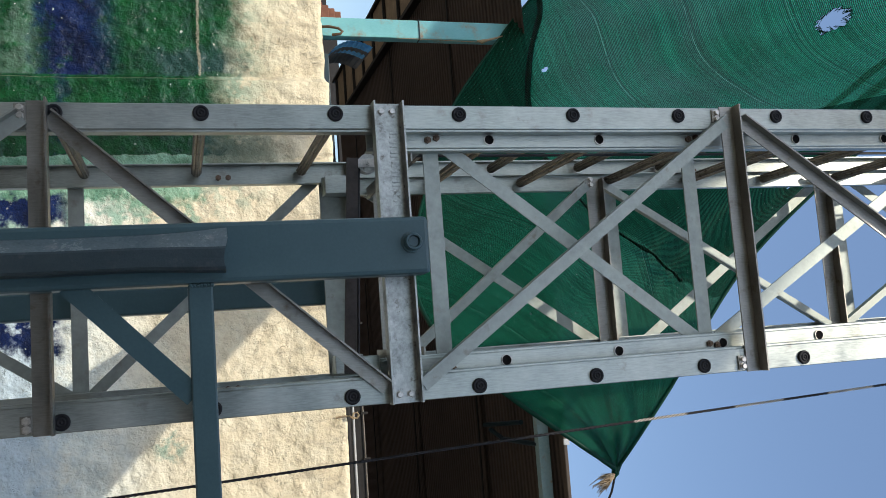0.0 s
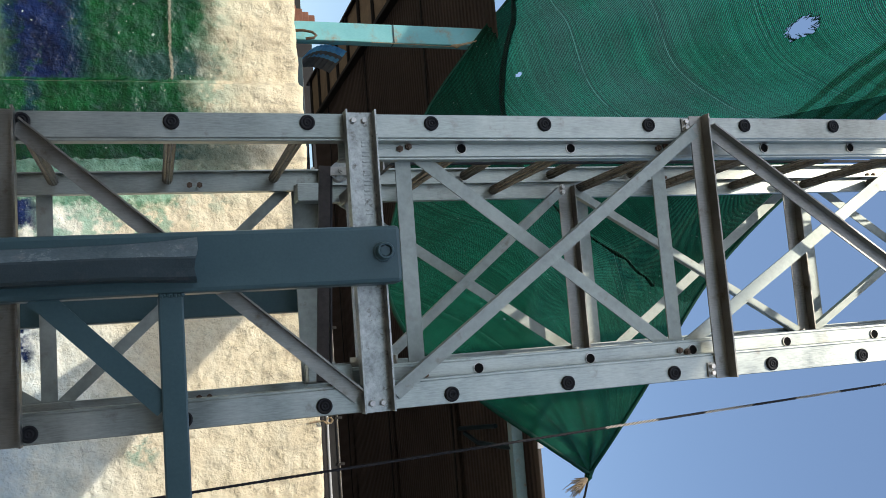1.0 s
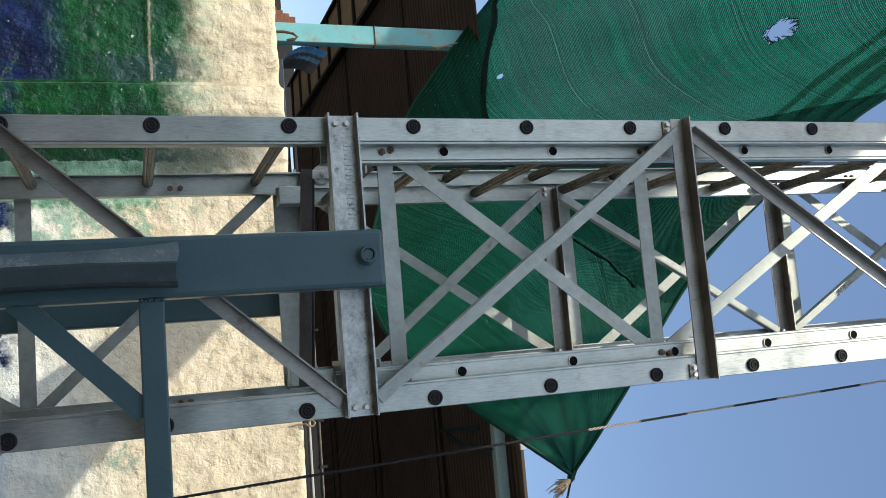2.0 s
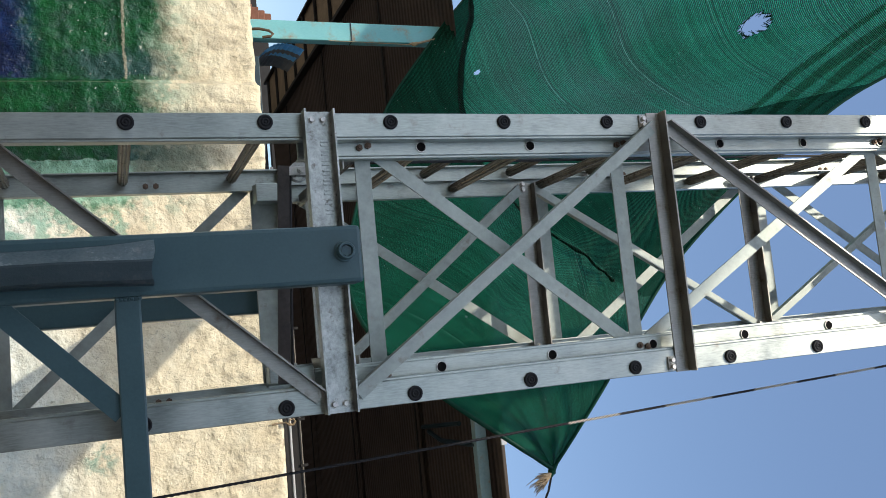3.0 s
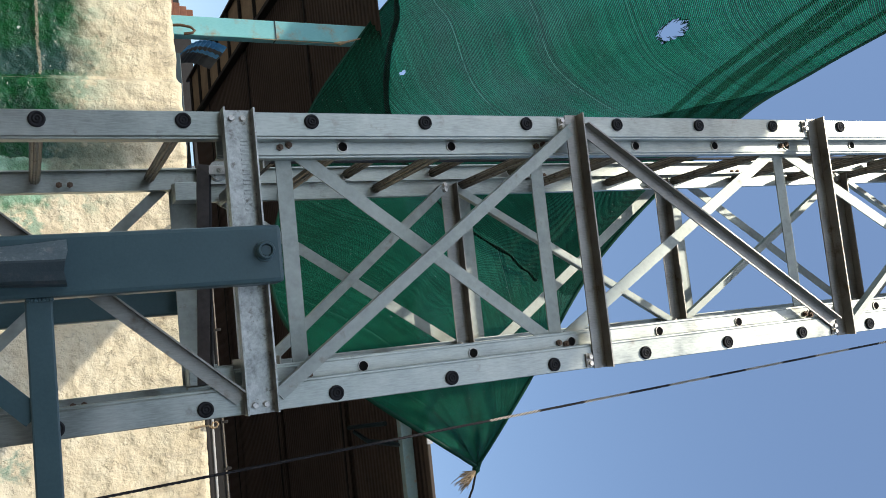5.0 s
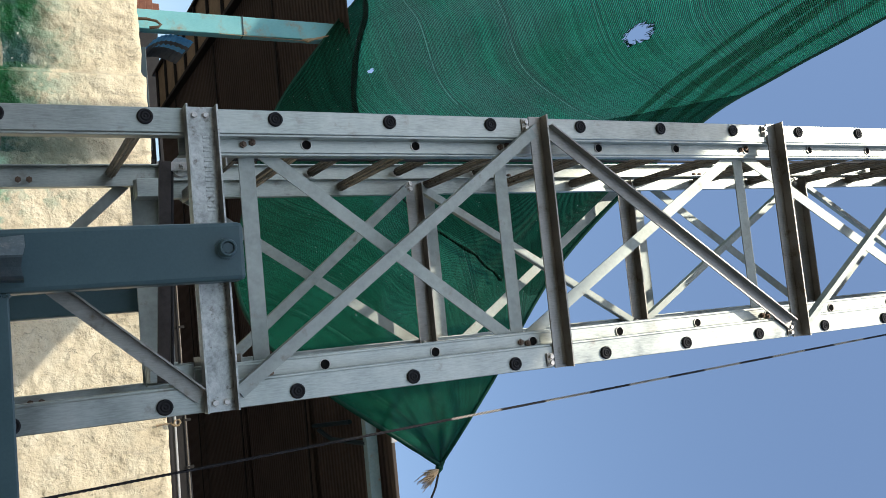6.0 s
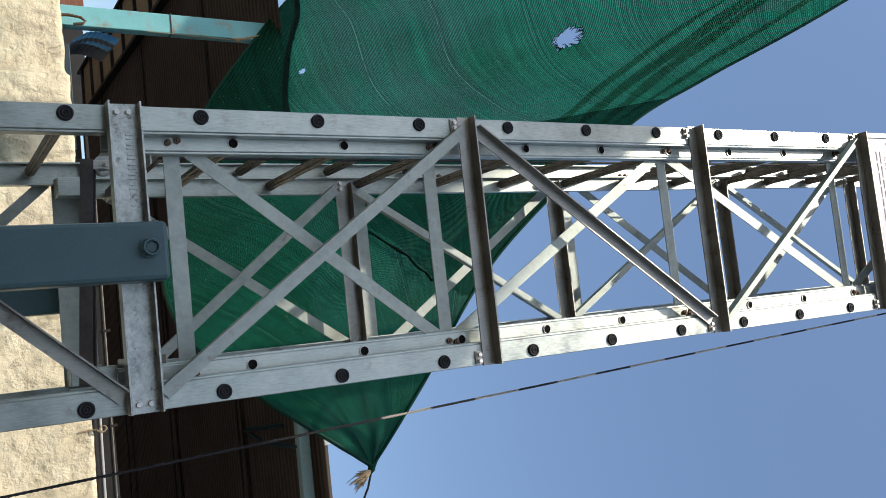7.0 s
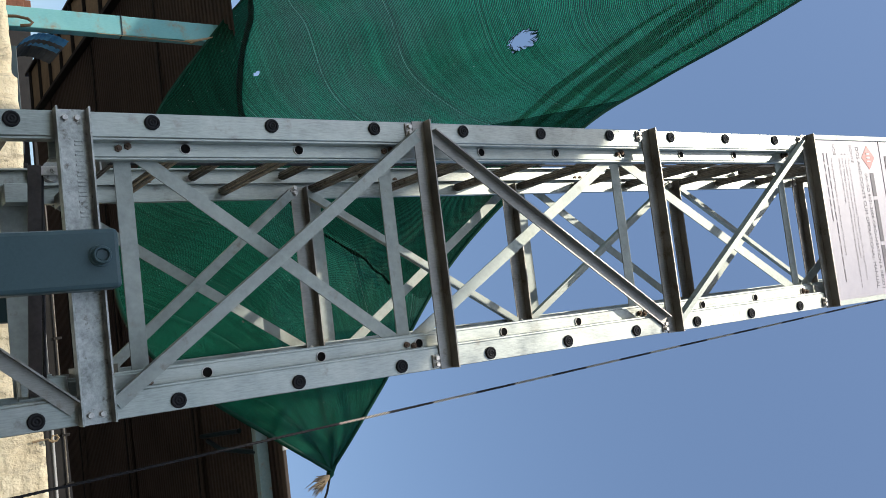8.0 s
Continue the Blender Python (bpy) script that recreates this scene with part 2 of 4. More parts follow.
    # brown rain streaks below the coping
    streaks = mul(span(n, l, noise_tex(n, l, 9.0, 5, 0.65, stretch=(1.0, 1.0, 0.3)), 0.50, 0.68), span(n, l, zz, 0.70, 1.20))
    col = mixc(n, l, mul(streaks, 0.55), col, (0.30, 0.23, 0.15))
    # hairline cracks, peeled flakes and pits
    tear = noise_tex(n, l, 15.0, 5, 0.66, stretch=(1.0, 1.0, 0.6))
    crease = mathn(n, l, "ABSOLUTE", mathn(n, l, "SUBTRACT", tear, 0.5))
    crack = mul(inv(span(n, l, crease, 0.0, 0.03)), span(n, l, noise_tex(n, l, 8.0, 4, 0.6), 0.56, 0.64))
    flake = mathn(n, l, "ADD", span(n, l, noise_tex(n, l, 24.0, 5, 0.6, stretch=(1.0, 1.0, 0.55)), 0.56, 0.64), span(n, l, noise_tex(n, l, 10.0, 5, 0.6), 0.50, 0.53))
    pits = span(n, l, noise_tex(n, l, 60.0, 3, 0.6), 0.64, 0.70)
    col = mixc(n, l, mul(pits, bare, 0.3), col, (0.22, 0.17, 0.11))
    col = mixc(n, l, mul(crack, bare, 0.22), col, (0.16, 0.125, 0.08))
    chip = mul(span(n, l, noise_tex(n, l, 31.0, 3, 0.55), 0.72, 0.73), painted)
    col = mixc(n, l, mul(chip, 0.8), col, (0.55, 0.60, 0.52))
    l.new(col, b.inputs["Base Color"])
    l.new(mathn(n, l, "SUBTRACT", 0.80, mul(mathn(n, l, "MAXIMUM", painted, scraped), 0.56)), b.inputs["Roughness"])
    h = mathn(n, l, "ADD", mul(noise_tex(n, l, 6.0, 4, 0.5), 0.60), mul(noise_tex(n, l, 16.0, 3, 0.5), 0.24))
    h = mathn(n, l, "SUBTRACT", h, mul(crack, 0.06))
    h = mathn(n, l, "SUBTRACT", h, mul(flake, 0.024))
    h = mathn(n, l, "ADD", h, mul(fine, 0.045))
    b.inputs["Specular IOR Level"].default_value = 0.42
    bump(n, l, b, h, 1.0, 0.065)
    return m


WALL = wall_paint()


def net_cloth(name, dark=1.0, threads=True, sheen=0.3, open_=0.08):
    """Knitted green shade cloth: fine courses, pale threads, light that comes through it."""
    m, n, l, b = material(name)
    uv = n.new("ShaderNodeUVMap")
    sep = n.new("ShaderNodeSeparateXYZ")
    l.new(uv.outputs["UV"], sep.inputs[0])
    u, v = sep.outputs["X"], sep.outputs["Y"]
    wavy = mathn(n, l, "ADD", v, mathn(n, l, "MULTIPLY", noise_tex(n, l, 30.0, 2, 0.5, "UV"), 0.0016))
    course = mathn(n, l, "SINE", mathn(n, l, "MULTIPLY", wavy, 2100.0))
    wale = mathn(n, l, "SINE", mathn(n, l, "MULTIPLY", u, 1500.0))
    grain = mathn(n, l, "SUBTRACT", noise_tex(n, l, 190.0, 3, 0.7, "UV", (0.7, 1.6, 1)), 0.5)
    depth = span(n, l, noise_tex(n, l, 2.6, 4, 0.6, "UV"), 0.34, 0.62)
    weave = mathn(n, l, "ADD", mathn(n, l, "MULTIPLY", mathn(n, l, "MULTIPLY", course, 0.5), mathn(n, l, "ADD", mathn(n, l, "MULTIPLY", depth, 0.7), 0.3)), mathn(n, l, "MULTIPLY", wale, 0.12))
    weave = mathn(n, l, "ADD", weave, mathn(n, l, "MULTIPLY", grain, 1.5))
    broad = noise_tex(n, l, 4.0, 5, 0.6, "UV")
    streak = noise_tex(n, l, 3.0, 5, 0.7, "UV", (0.25, 34, 1))
    tone = mathn(n, l, "ADD", mathn(n, l, "ADD", mathn(n, l, "MULTIPLY", broad, 0.35), mathn(n, l, "MULTIPLY", streak, 0.65)), mathn(n, l, "MULTIPLY", weave, 0.78))
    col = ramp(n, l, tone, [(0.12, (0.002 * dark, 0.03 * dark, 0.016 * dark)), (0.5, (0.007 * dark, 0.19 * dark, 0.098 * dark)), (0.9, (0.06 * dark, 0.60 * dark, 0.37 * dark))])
    # pale reinforcing threads
    cell = mathn(n, l, "FRACT", mathn(n, l, "ADD", mathn(n, l, "MULTIPLY", v, 5.7), 0.505))
    thread = mathn(n, l, "MULTIPLY", span(n, l, cell, 0.4955, 0.4985), mathn(n, l, "SUBTRACT", 1.0, span(n, l, cell, 0.5015, 0.5045)))
    thread = mathn(n, l, "MULTIPLY", thread, span(n, l, noise_tex(n, l, 9.0, 3, 0.6, "UV"), 0.34, 0.5))
    thread = mathn(n, l, "MULTIPLY", thread, mathn(n, l, "ADD", 0.25, mathn(n, l, "MULTIPLY", 0.75, mathn(n, l, "MULTIPLY", span(n, l, v, 1.46, 1.52), mathn(n, l, "SUBTRACT", 1.0, span(n, l, v, 1.82, 1.86))))))
    col = mixc(n, l, mathn(n, l, "MULTIPLY", thread, 0.95 if threads else 0.0), col, (0.48, 0.86, 0.74))
    # tighter courses beside the threads, and a stretch greyed to paint in the cloth's sheen
    group = mathn(n, l, "MULTIPLY", mathn(n, l, "SUBTRACT", 1.0, span(n, l, mathn(n, l, "ABSOLUTE", mathn(n, l, "SUBTRACT", cell, 0.5)), 0.05, 0.20)), span(n, l, mathn(n, l, "SINE", mathn(n, l, "MULTIPLY", wavy, 640.0)), 0.55, 0.95))
    col = mixc(n, l, mathn(n, l, "MULTIPLY", group, 0.55 if threads else 0.2), col, (0.002, 0.03, 0.018))
    sheen_grey = mathn(n, l, "MULTIPLY", mathn(n, l, "MULTIPLY", span(n, l, v, 1.36, 1.56), mathn(n, l, "SUBTRACT", 1.0, span(n, l, v, 1.70, 1.92))), span(n, l, noise_tex(n, l, 5.0, 4, 0.6, "UV", (0.4, 3, 1)), 0.34, 0.62))
    col = mixc(n, l, mathn(n, l, "MULTIPLY", sheen_grey, 0.5 if threads else 0.0), col, mixc(n, l, span(n, l, weave, -0.3, 0.5), (0.02, 0.05, 0.045), (0.22, 0.36, 0.31)))
    # small scattered white flecks
    fleck = span(n, l, noise_tex(n, l, 150.0, 2, 0.5, "UV"), 0.73, 0.755)
    col = mixc(n, l, fleck, col, (0.5, 0.62, 0.58))
    l.new(col, b.inputs["Base Color"])
    b.inputs["Roughness"].default_value = 0.5
    b.inputs["Specular IOR Level"].default_value = sheen
    bump(n, l, b, weave, 0.5, 0.004)
    out = n["Material Output"]
    tr = n.new("ShaderNodeBsdfTranslucent")
    l.new(mixc(n, l, 1.0, col, (0.75, 1.0, 0.85), "MULTIPLY"), tr.inputs["Color"])
    mx = n.new("ShaderNodeMixShader")
    mx.inputs[0].default_value = 0.55
    l.new(b.outputs[0], mx.inputs[1])
    l.new(tr.outputs[0], mx.inputs[2])
    clear = n.new("ShaderNodeBsdfTransparent")
    gap = mathn(n, l, "MULTIPLY", span(n, l, weave, -0.42, -0.2), 1.0)
    mx2 = n.new("ShaderNodeMixShader")
    l.new(mathn(n, l, "ADD", 1.0 - open_, mathn(n, l, "MULTIPLY", gap, open_ * 0.9)), mx2.inputs[0])
    l.new(clear.outputs[0], mx2.inputs[1])
    l.new(mx.outputs[0], mx2.inputs[2])
    l.new(mx2.outputs[0], out.inputs["Surface"])
    return m


NET = net_cloth("green_shade_cloth", 1.0)
# darker, closer cloths: shade on the net's turned panels put into the colour
NET_MID = net_cloth("half_shaded_net_cloth", 0.48, True, 0.15, 0.04)
NET_SHADED = net_cloth("shaded_net_cloth", 0.26, False, 0.08, 0.02)
SEAM = net_cloth("doubled_shade_cloth", 0.18, False)


def rope_mat():
    """Black rope with stretches of pale strand."""
    m, n, l, b = material("two_tone_rope")
    tc = n.new("ShaderNodeTexCoord")
    sep = n.new("ShaderNodeSeparateXYZ")
    l.new(tc.outputs["Object"], sep.inputs[0])
    z = sep.outputs["Z"]
    cyc = mathn(n, l, "FRACT", mathn(n, l, "ADD", mathn(n, l, "MULTIPLY", z, 3.03), 0.04))
    pale = mathn(n, l, "MULTIPLY", span(n, l, cyc, 0.42, 0.45), mathn(n, l, "SUBTRACT", 1.0, span(n, l, cyc, 0.93, 0.96)))
    pale = mathn(n, l, "MULTIPLY", pale, span(n, l, z, 1.35, 1.4))
    tw = mathn(n, l, "SINE", mathn(n, l, "MULTIPLY", mathn(n, l, "ADD", z, mathn(n, l, "MULTIPLY", sep.outputs["X"], 2.0)), 520.0))
    stripe = span(n, l, tw, -0.7, -0.1)
    col = mixc(n, l, mathn(n, l, "MULTIPLY", pale, stripe), (0.014, 0.013, 0.015), (0.66, 0.60, 0.51))
    l.new(col, b.inputs["Base Color"])
    b.inputs["Roughness"].default_value = 0.7
    return m


ROPE = rope_mat()

# ---- mesh tools ----


def root_of(ob):
    while ob.parent:
        ob = ob.parent
    return ob


def part(name, bm, mat, parent=None, label="", smooth=False):
    """One mesh object from a bmesh in world places, under a thing or a part."""
    if parent:
        bmesh.ops.translate(bm, verts=bm.verts, vec=-root_of(parent).location)
    bmesh.ops.recalc_face_normals(bm, faces=bm.faces)
    me = bpy.data.meshes.new(name)
    bm.to_mesh(me)
    bm.free()
    me.materials.append(mat)
    if smooth:
        for p in me.polygons:
            p.use_smooth = True
    ob = new(name, me)
    ob.parent = parent
    if label:
        ob["label"] = label
    return ob


def repeat(name, me, place, parent, rz=0.0):
    """Another object on the same mesh, at a world place."""
    ob = new(name, me)
    ob.parent = parent
    ob.location = Vector(place) - root_of(parent).location
    ob.rotation_euler = (0, 0, rz)
    return ob


def base(name, at, label, category, group=""):
    e = new(name)
    e.location = at
    e.empty_display_size = 0.1
    return tagged(e, label, category, group)


def prism(bm, poly, a, b, xdir):
    """Extrudes a closed outline of (s, t) from a to b; s lies along xdir."""
    a, b = Vector(a), Vector(b)
    d = (b - a).normalized()
    xd = Vector(xdir)
    xd = (xd - d * xd.dot(d)).normalized()
    yd = d.cross(xd)
    lo = [bm.verts.new(a + xd * s + yd * t) for s, t in poly]
    hi = [bm.verts.new(b + xd * s + yd * t) for s, t in poly]
    k = len(poly)
    for i in range(k):
        bm.faces.new((lo[i], lo[(i + 1) % k], hi[(i + 1) % k], hi[i]))
    bm.faces.new(lo[::-1])
    bm.faces.new(hi)
    return bm


def box(lo, hi, bev=0.002, bm=None):
    bm = bm or bmesh.new()
    c = [(a + b) / 2 for a, b in zip(lo, hi)]
    s = [b - a for a, b in zip(lo, hi)]
    r = bmesh.ops.create_cube(bm, size=1.0, matrix=Matrix.Translation(c) @ Matrix.Diagonal((*s, 1)))
    if bev:
        es = list({e for v in r["verts"] for e in v.link_edges})
        bmesh.ops.bevel(bm, geom=es, offset=bev, segments=2, affect="EDGES", profile=0.5)
    return bm


def tube(pts, r, n=10, bm=None, radii=None):
    bm = bm or bmesh.new()
    pts = [Vector(p) for p in pts]
    rings = []
    for i, p in enumerate(pts):
        d = (pts[min(i + 1, len(pts) - 1)] - pts[max(i - 1, 0)]).normalized()
        side = d.cross(Vector((0.31, 0.2, 0.93)))
        if side.length < 0.05:
            side = d.cross(Vector((1, 0, 0)))
        side.normalize()
        oth = d.cross(side)
        rr = radii[i] if radii else r
        rings.append([bm.verts.new(p + (side * math.cos(t) + oth * math.sin(t)) * rr) for t in (2 * math.pi * k / n for k in range(n))])
    for a, b in zip(rings, rings[1:]):
        for k in range(n):
            bm.faces.new((a[k], a[(k + 1) % n], b[(k + 1) % n], b[k]))
    bm.faces.new(rings[0][::-1])
    bm.faces.new(rings[-1])
    return bm


def lathe_y(profile, n=20):
    """Turned shape about the y axis: (y, radius) pairs, closed at both ends."""
    bm = bmesh.new()
    rings = [[bm.verts.new((r * math.cos(t), y, r * math.sin(t))) for t in (2 * math.pi * k / n for k in range(n))] for y, r in profile]
    for a, b in zip(rings, rings[1:]):
        for k in range(n):
            bm.faces.new((a[k], a[(k + 1) % n], b[(k + 1) % n], b[k]))
    bm.faces.new(rings[0])
    bm.faces.new(rings[-1][::-1])
    return bm


def mesh_of(name, bm, mat, smooth=False):
    bmesh.ops.recalc_face_normals(bm, faces=bm.faces)
    me = bpy.data.meshes.new(name)
    bm.to_mesh(me)
    bm.free()
    me.materials.append(mat)
    for p in me.polygons:
        p.use_smooth = smooth
    return me


def angle_bar(a, b, leg, flange, thick, side, out, ydir=-1):
    """An L-section bar between two points of an upright plane: the flat leg lies in the plane, the flange stands out along y."""
    bm = bmesh.new()
    a, b = Vector(a), Vector(b)
    d = (b - a).normalized()
    s = d.cross(Vector((0, 1, 0))).normalized() * side
    h, t = leg / 2, thick
    poly = [(-h, 0), (h, 0), (h, flange), (h - t, flange), (h - t, t), (-h, t)]
    yd = Vector((0, ydir, 0))
    lo = [bm.verts.new(a + s * p + yd * q + yd * out) for p, q in poly]
    hi = [bm.verts.new(b + s * p + yd * q + yd * out) for p, q in poly]
    for i in range(6):
        bm.faces.new((lo[i], lo[(i + 1) % 6], hi[(i + 1) % 6], hi[i]))
    bm.faces.new(lo[::-1])
    bm.faces.new(hi)
    return bm


def flat_bar(a, b, w, t, y_out=0.0):
    bm = bmesh.new()
    a, b = Vector(a), Vector(b)
    a.y += y_out
    b.y += y_out
    d = (b - a).normalized()
    s = d.cross(Vector((0, 1, 0))).normalized()
    h = w / 2
    prism(bm, [(-h, -t / 2), (h, -t / 2), (h, t / 2), (-h, t / 2)], a, b, s)
    return bm


def spline(pts, t):
    """Smooth curve through points, t from 0 to 1."""
    pts = [Vector(p) for p in pts]
    n = len(pts) - 1
    s = min(max(t, 0.0), 0.9999) * n
    i = int(s)
    f = s - i
    p0, p1, p2, p3 = pts[max(i - 1, 0)], pts[i], pts[i + 1], pts[min(i + 2, n)]
    return 0.5 * ((2 * p1) + (p2 - p0) * f + (2 * p0 - 5 * p1 + 4 * p2 - p3) * f * f + (3 * p1 - p0 - 3 * p2 + p3) * f ** 3)


# ---- setting ----
GROUND = -1.3
bm = bmesh.new()
gv = [bm.verts.new(p) for p in ((-900, -900, GROUND), (900, -900, GROUND), (900, 900, GROUND), (-900, 900, GROUND))]
bm.faces.new(gv)
tagged(part("ground", bm, EARTH), "grey trodden earth ground of the yard", "ground", kind="structure")


def compound_wall():
    """Uneven plastered yard wall; the nearer pier stands proud of the far stretch."""
    x0, x1, step, yf, yb = -4.2, 3.6, 0.026, 4.2, 4.46
    cols = int((x1 - x0) / step)
    rows = 104
    vs, fs = [], []
    for i in range(cols + 1):
        x = x0 + (x1 - x0) * i / cols
        edge = 0.012 * noise.noise((0.3, 0.0, x * 2.0))
        proud = 1.0 / (1.0 + math.exp(-(x + 1.41 + edge) / 0.006))
        top = 1.305 + 0.022 * proud - 0.008 * x + 0.012 * noise.noise((x * 6, 3.1, 0)) + 0.006 * noise.noise((x * 23, 1.1, 0))
        for j in range(rows + 1):
            z = GROUND + (top - GROUND) * j / rows
            lipz = 0.014 * math.exp(-((x + 1.40 + edge) / 0.011) ** 2)
            d = lipz + 0.016 * noise.noise((x * 2.3, z * 2.3, 0.5)) + 0.009 * noise.noise((x * 9, z * 9, 4.0)) + 0.004 * noise.noise((x * 27, z * 27, 9.0))
            ridge = math.exp(-((z - 0.435 - 0.012 * noise.noise((x * 5, 0, 7))) / 0.012) ** 2) * (1 - proud) * 0.016
            rim = 0.018 * max(0.0, (z - top + 0.03) / 0.03) ** 2
            vs.append((x, yf - 0.05 * proud - d - ridge + rim, z))
    for i in range(cols):
        for j in range(rows):
            a = i * (rows + 1) + j
            fs.append((a, a + rows + 1, a + rows + 2, a + 1))
    n0 = len(vs)
    for i in range(cols + 1):
        x, y, z = vs[i * (rows + 1) + rows]
        vs.append((x, yb, z - 0.01))
        vs.append((x, yb, GROUND))
    for i in range(cols):
        a, b = i * (rows + 1) + rows, (i + 1) * (rows + 1) + rows
        c, e = n0 + 2 * i, n0 + 2 * i + 2
        fs.append((a, b, e, c))
        fs.append((c, e, e + 1, c + 1))
    me = bpy.data.meshes.new("wall_yard")
    me.from_pydata(vs, [], fs)
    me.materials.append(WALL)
    for p in me.polygons:
        p.use_smooth = True
    return tagged(new("wall_yard", me), "uneven plastered yard wall, cream limewash stained with green and blue paint", "wall", kind="structure")


compound_wall()


def hoarding():
    """Tall plain sheet panel added unseen behind the camera to shade the lower ladder."""
    e = base("unseen_shade_panel", (-0.87, -3.6, GROUND), "plain pale sheet panel on two tall posts, added out of view to shade the ladder", "hoarding")
    e["kind"] = "structure"
    bm = bmesh.new()
    prism(bm, [(-1.95, 4.35), (0.25, 3.75), (0.25, 5.50), (-0.77, 6.65), (-1.42, 7.50), (-1.66, 8.15), (-1.95, 8.90)], (0, -3.53, 0), (0, -3.56, 0), (1, 0, 0))
    part("panel", bm, PALE_SHEET, e)
    for x, top in ((-1.75, 8.2), (0.1, 5.5)):
        part("post", box((x - 0.05, -3.68, GROUND), (x + 0.05, -3.57, top), 0.004), BLACKSTEEL, e)


hoarding()


def unseen_shade_pole():
    """Broad plain pole added unseen beside the yard so that its shadow falls on the wall."""
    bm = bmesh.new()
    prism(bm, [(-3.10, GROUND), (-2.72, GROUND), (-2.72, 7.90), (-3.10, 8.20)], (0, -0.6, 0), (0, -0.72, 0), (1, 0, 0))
    tagged(part("unseen_shade_pole", bm, GREY_SHEET), "plain grey square pole added out of view to cast a shadow on the wall", "pole", kind="structure")


unseen_shade_pole()


def unseen_walls():
    # walls added out of view; they cut horizon light and darken metal reflections
    for name, lo, hi in (("unseen_wall_east", (4.2, -5.65, GROUND), (4.45, 4.15, 3.4)), ("unseen_wall_west", (-5.6, -5.65, GROUND), (-5.35, 4.15, -0.25)), ("unseen_wall_south", (-7.4, -5.9, GROUND), (5.45, -5.65, 1.45))):
        tagged(part(name, box(lo, hi, 0), PLASTER), "plain dark grey rendered wall added out of view to cut horizon light", "wall", kind="structure")


unseen_walls()

# ---- shed behind the wall ----


def shed():
    e = base("open_shed", (0.5, 8.0, GROUND), "open shed with brown corrugated sheet roof on teal posts", "shed")
    for k, (y, y2) in enumerate(((4.26, 6.07), (6.07, 8.48), (8.48, 10.89), (10.89, 12.1))):
        bm = bmesh.new()
        prof = []
        t = y
        while t < y2 + 0.12:
            for dy, dz in ((0, 0), (0.030, 0), (0.040, 0.012), (0.070, 0.012)):
                if t + dy < y2 + 0.18:
                    prof.append((t + dy, dz))
            t += 0.08
        z0 = 2.93 + 0.006 * (k % 2)
        lo = [bm.verts.new((-3.32, a, z0 - 0.019 + b)) for a, b in prof]
        hi = [bm.verts.new((6.5, a, z0 + 0.13 + b)) for a, b in prof]
        for i in range(len(prof) - 1):
            bm.faces.new((lo[i], lo[i + 1], hi[i + 1], hi[i]))
        bmesh.ops.solidify(bm, geom=bm.faces[:], thickness=0.004)
        part("roof_sheet", bm, BROWN, e)
        if k:
            part("purlin", box((-3.2, y - 0.012, 2.897), (6.4, y + 0.012, 2.910), 0.002), BLACKSTEEL, e)
    for k in range(11):
        yy = 4.95 + 0.7 * k
        part("purlin", box((-3.93, yy - 0.018, 2.84), (-3.26, yy + 0.018, 2.878), 0.004), BLACKSTEEL, e)
    part("eave_panel", box((-4.05, 4.3, 2.880), (-3.25, 12.1, 2.894), 0.002), TAN, e, "light tan woven eave panel")
    part("edge_beam", box((-3.255, 4.5, 2.81), (-3.205, 12.2, 2.90), 0.004), BLACKSTEEL, e)
    part("edge_beam", box((-3.97, 4.5, 2.83), (-3.93, 12.2, 2.878), 0.004), BLACKSTEEL, e)
    part("fascia", box((-1.6, 4.46, 2.845), (6.3, 4.54, 2.935), 0.004), GREYTEAL, e, "faded grey-teal steel fascia beam with rust spots")
    part("gutter", box((-1.6, 4.19, 2.935), (6.3, 4.25, 2.965), 0.006), BROWN, e)
    part("gutter_clip", box((1.30, 4.17, 2.93), (1.345, 4.188, 2.975), 0.003), WHITE_PVC, e, "small pale clip")
    for pts in (((-1.67, 5.64, 2.86), (-1.65, 5.25, 2.86), (-1.52, 4.75, 2.86)), ((1.29, 5.75, 2.86), (1.21, 4.83, 2.86)), ((1.32, 5.60, 2.86), (1.38, 5.28, 2.86), (1.36, 4.51, 2.86))):
        part("roof_arm", tube(pts, 0.021, 6), DARKBLUE, e, "dark blue steel roof arm")
    for xx in (5.9,):
        part("post", box((xx, 4.3, GROUND), (xx + 0.14, 4.4, 2.77), 0.004), TEAL, e)
    part("back_wall", box((-8.5, 12.68, GROUND), (7.0, 12.8, 2.90), 0), BLACKSTEEL, e)
    part("back_wall", box((-5.2, 12.5, GROUND), (-3.3, 12.66, 3.02), 0), BLACKSTEEL, e)
    part("back_wall", box((-9.5, 12.5, GROUND), (-5.203, 12.66, 2.84), 0), BLACKSTEEL, e)
    part("back_eave", box((-3.2, 12.5, 2.935), (7.0, 12.64, 3.2), 0.004), BLACKSTEEL, e)
    # added floor, hidden by the wall, keeps the roof underside dark
    part("unseen_floor_slab", box((-2.6, 4.75, GROUND + 0.004), (6.88, 12.45, GROUND + 0.05), 0), DARK_FLOOR, e, "dark unseen floor added to cut light bounced to the roof")
    part("side_wall", box((6.9, 4.5, GROUND), (7.0, 12.3, 3.0), 0), BROWN, e)


shed()


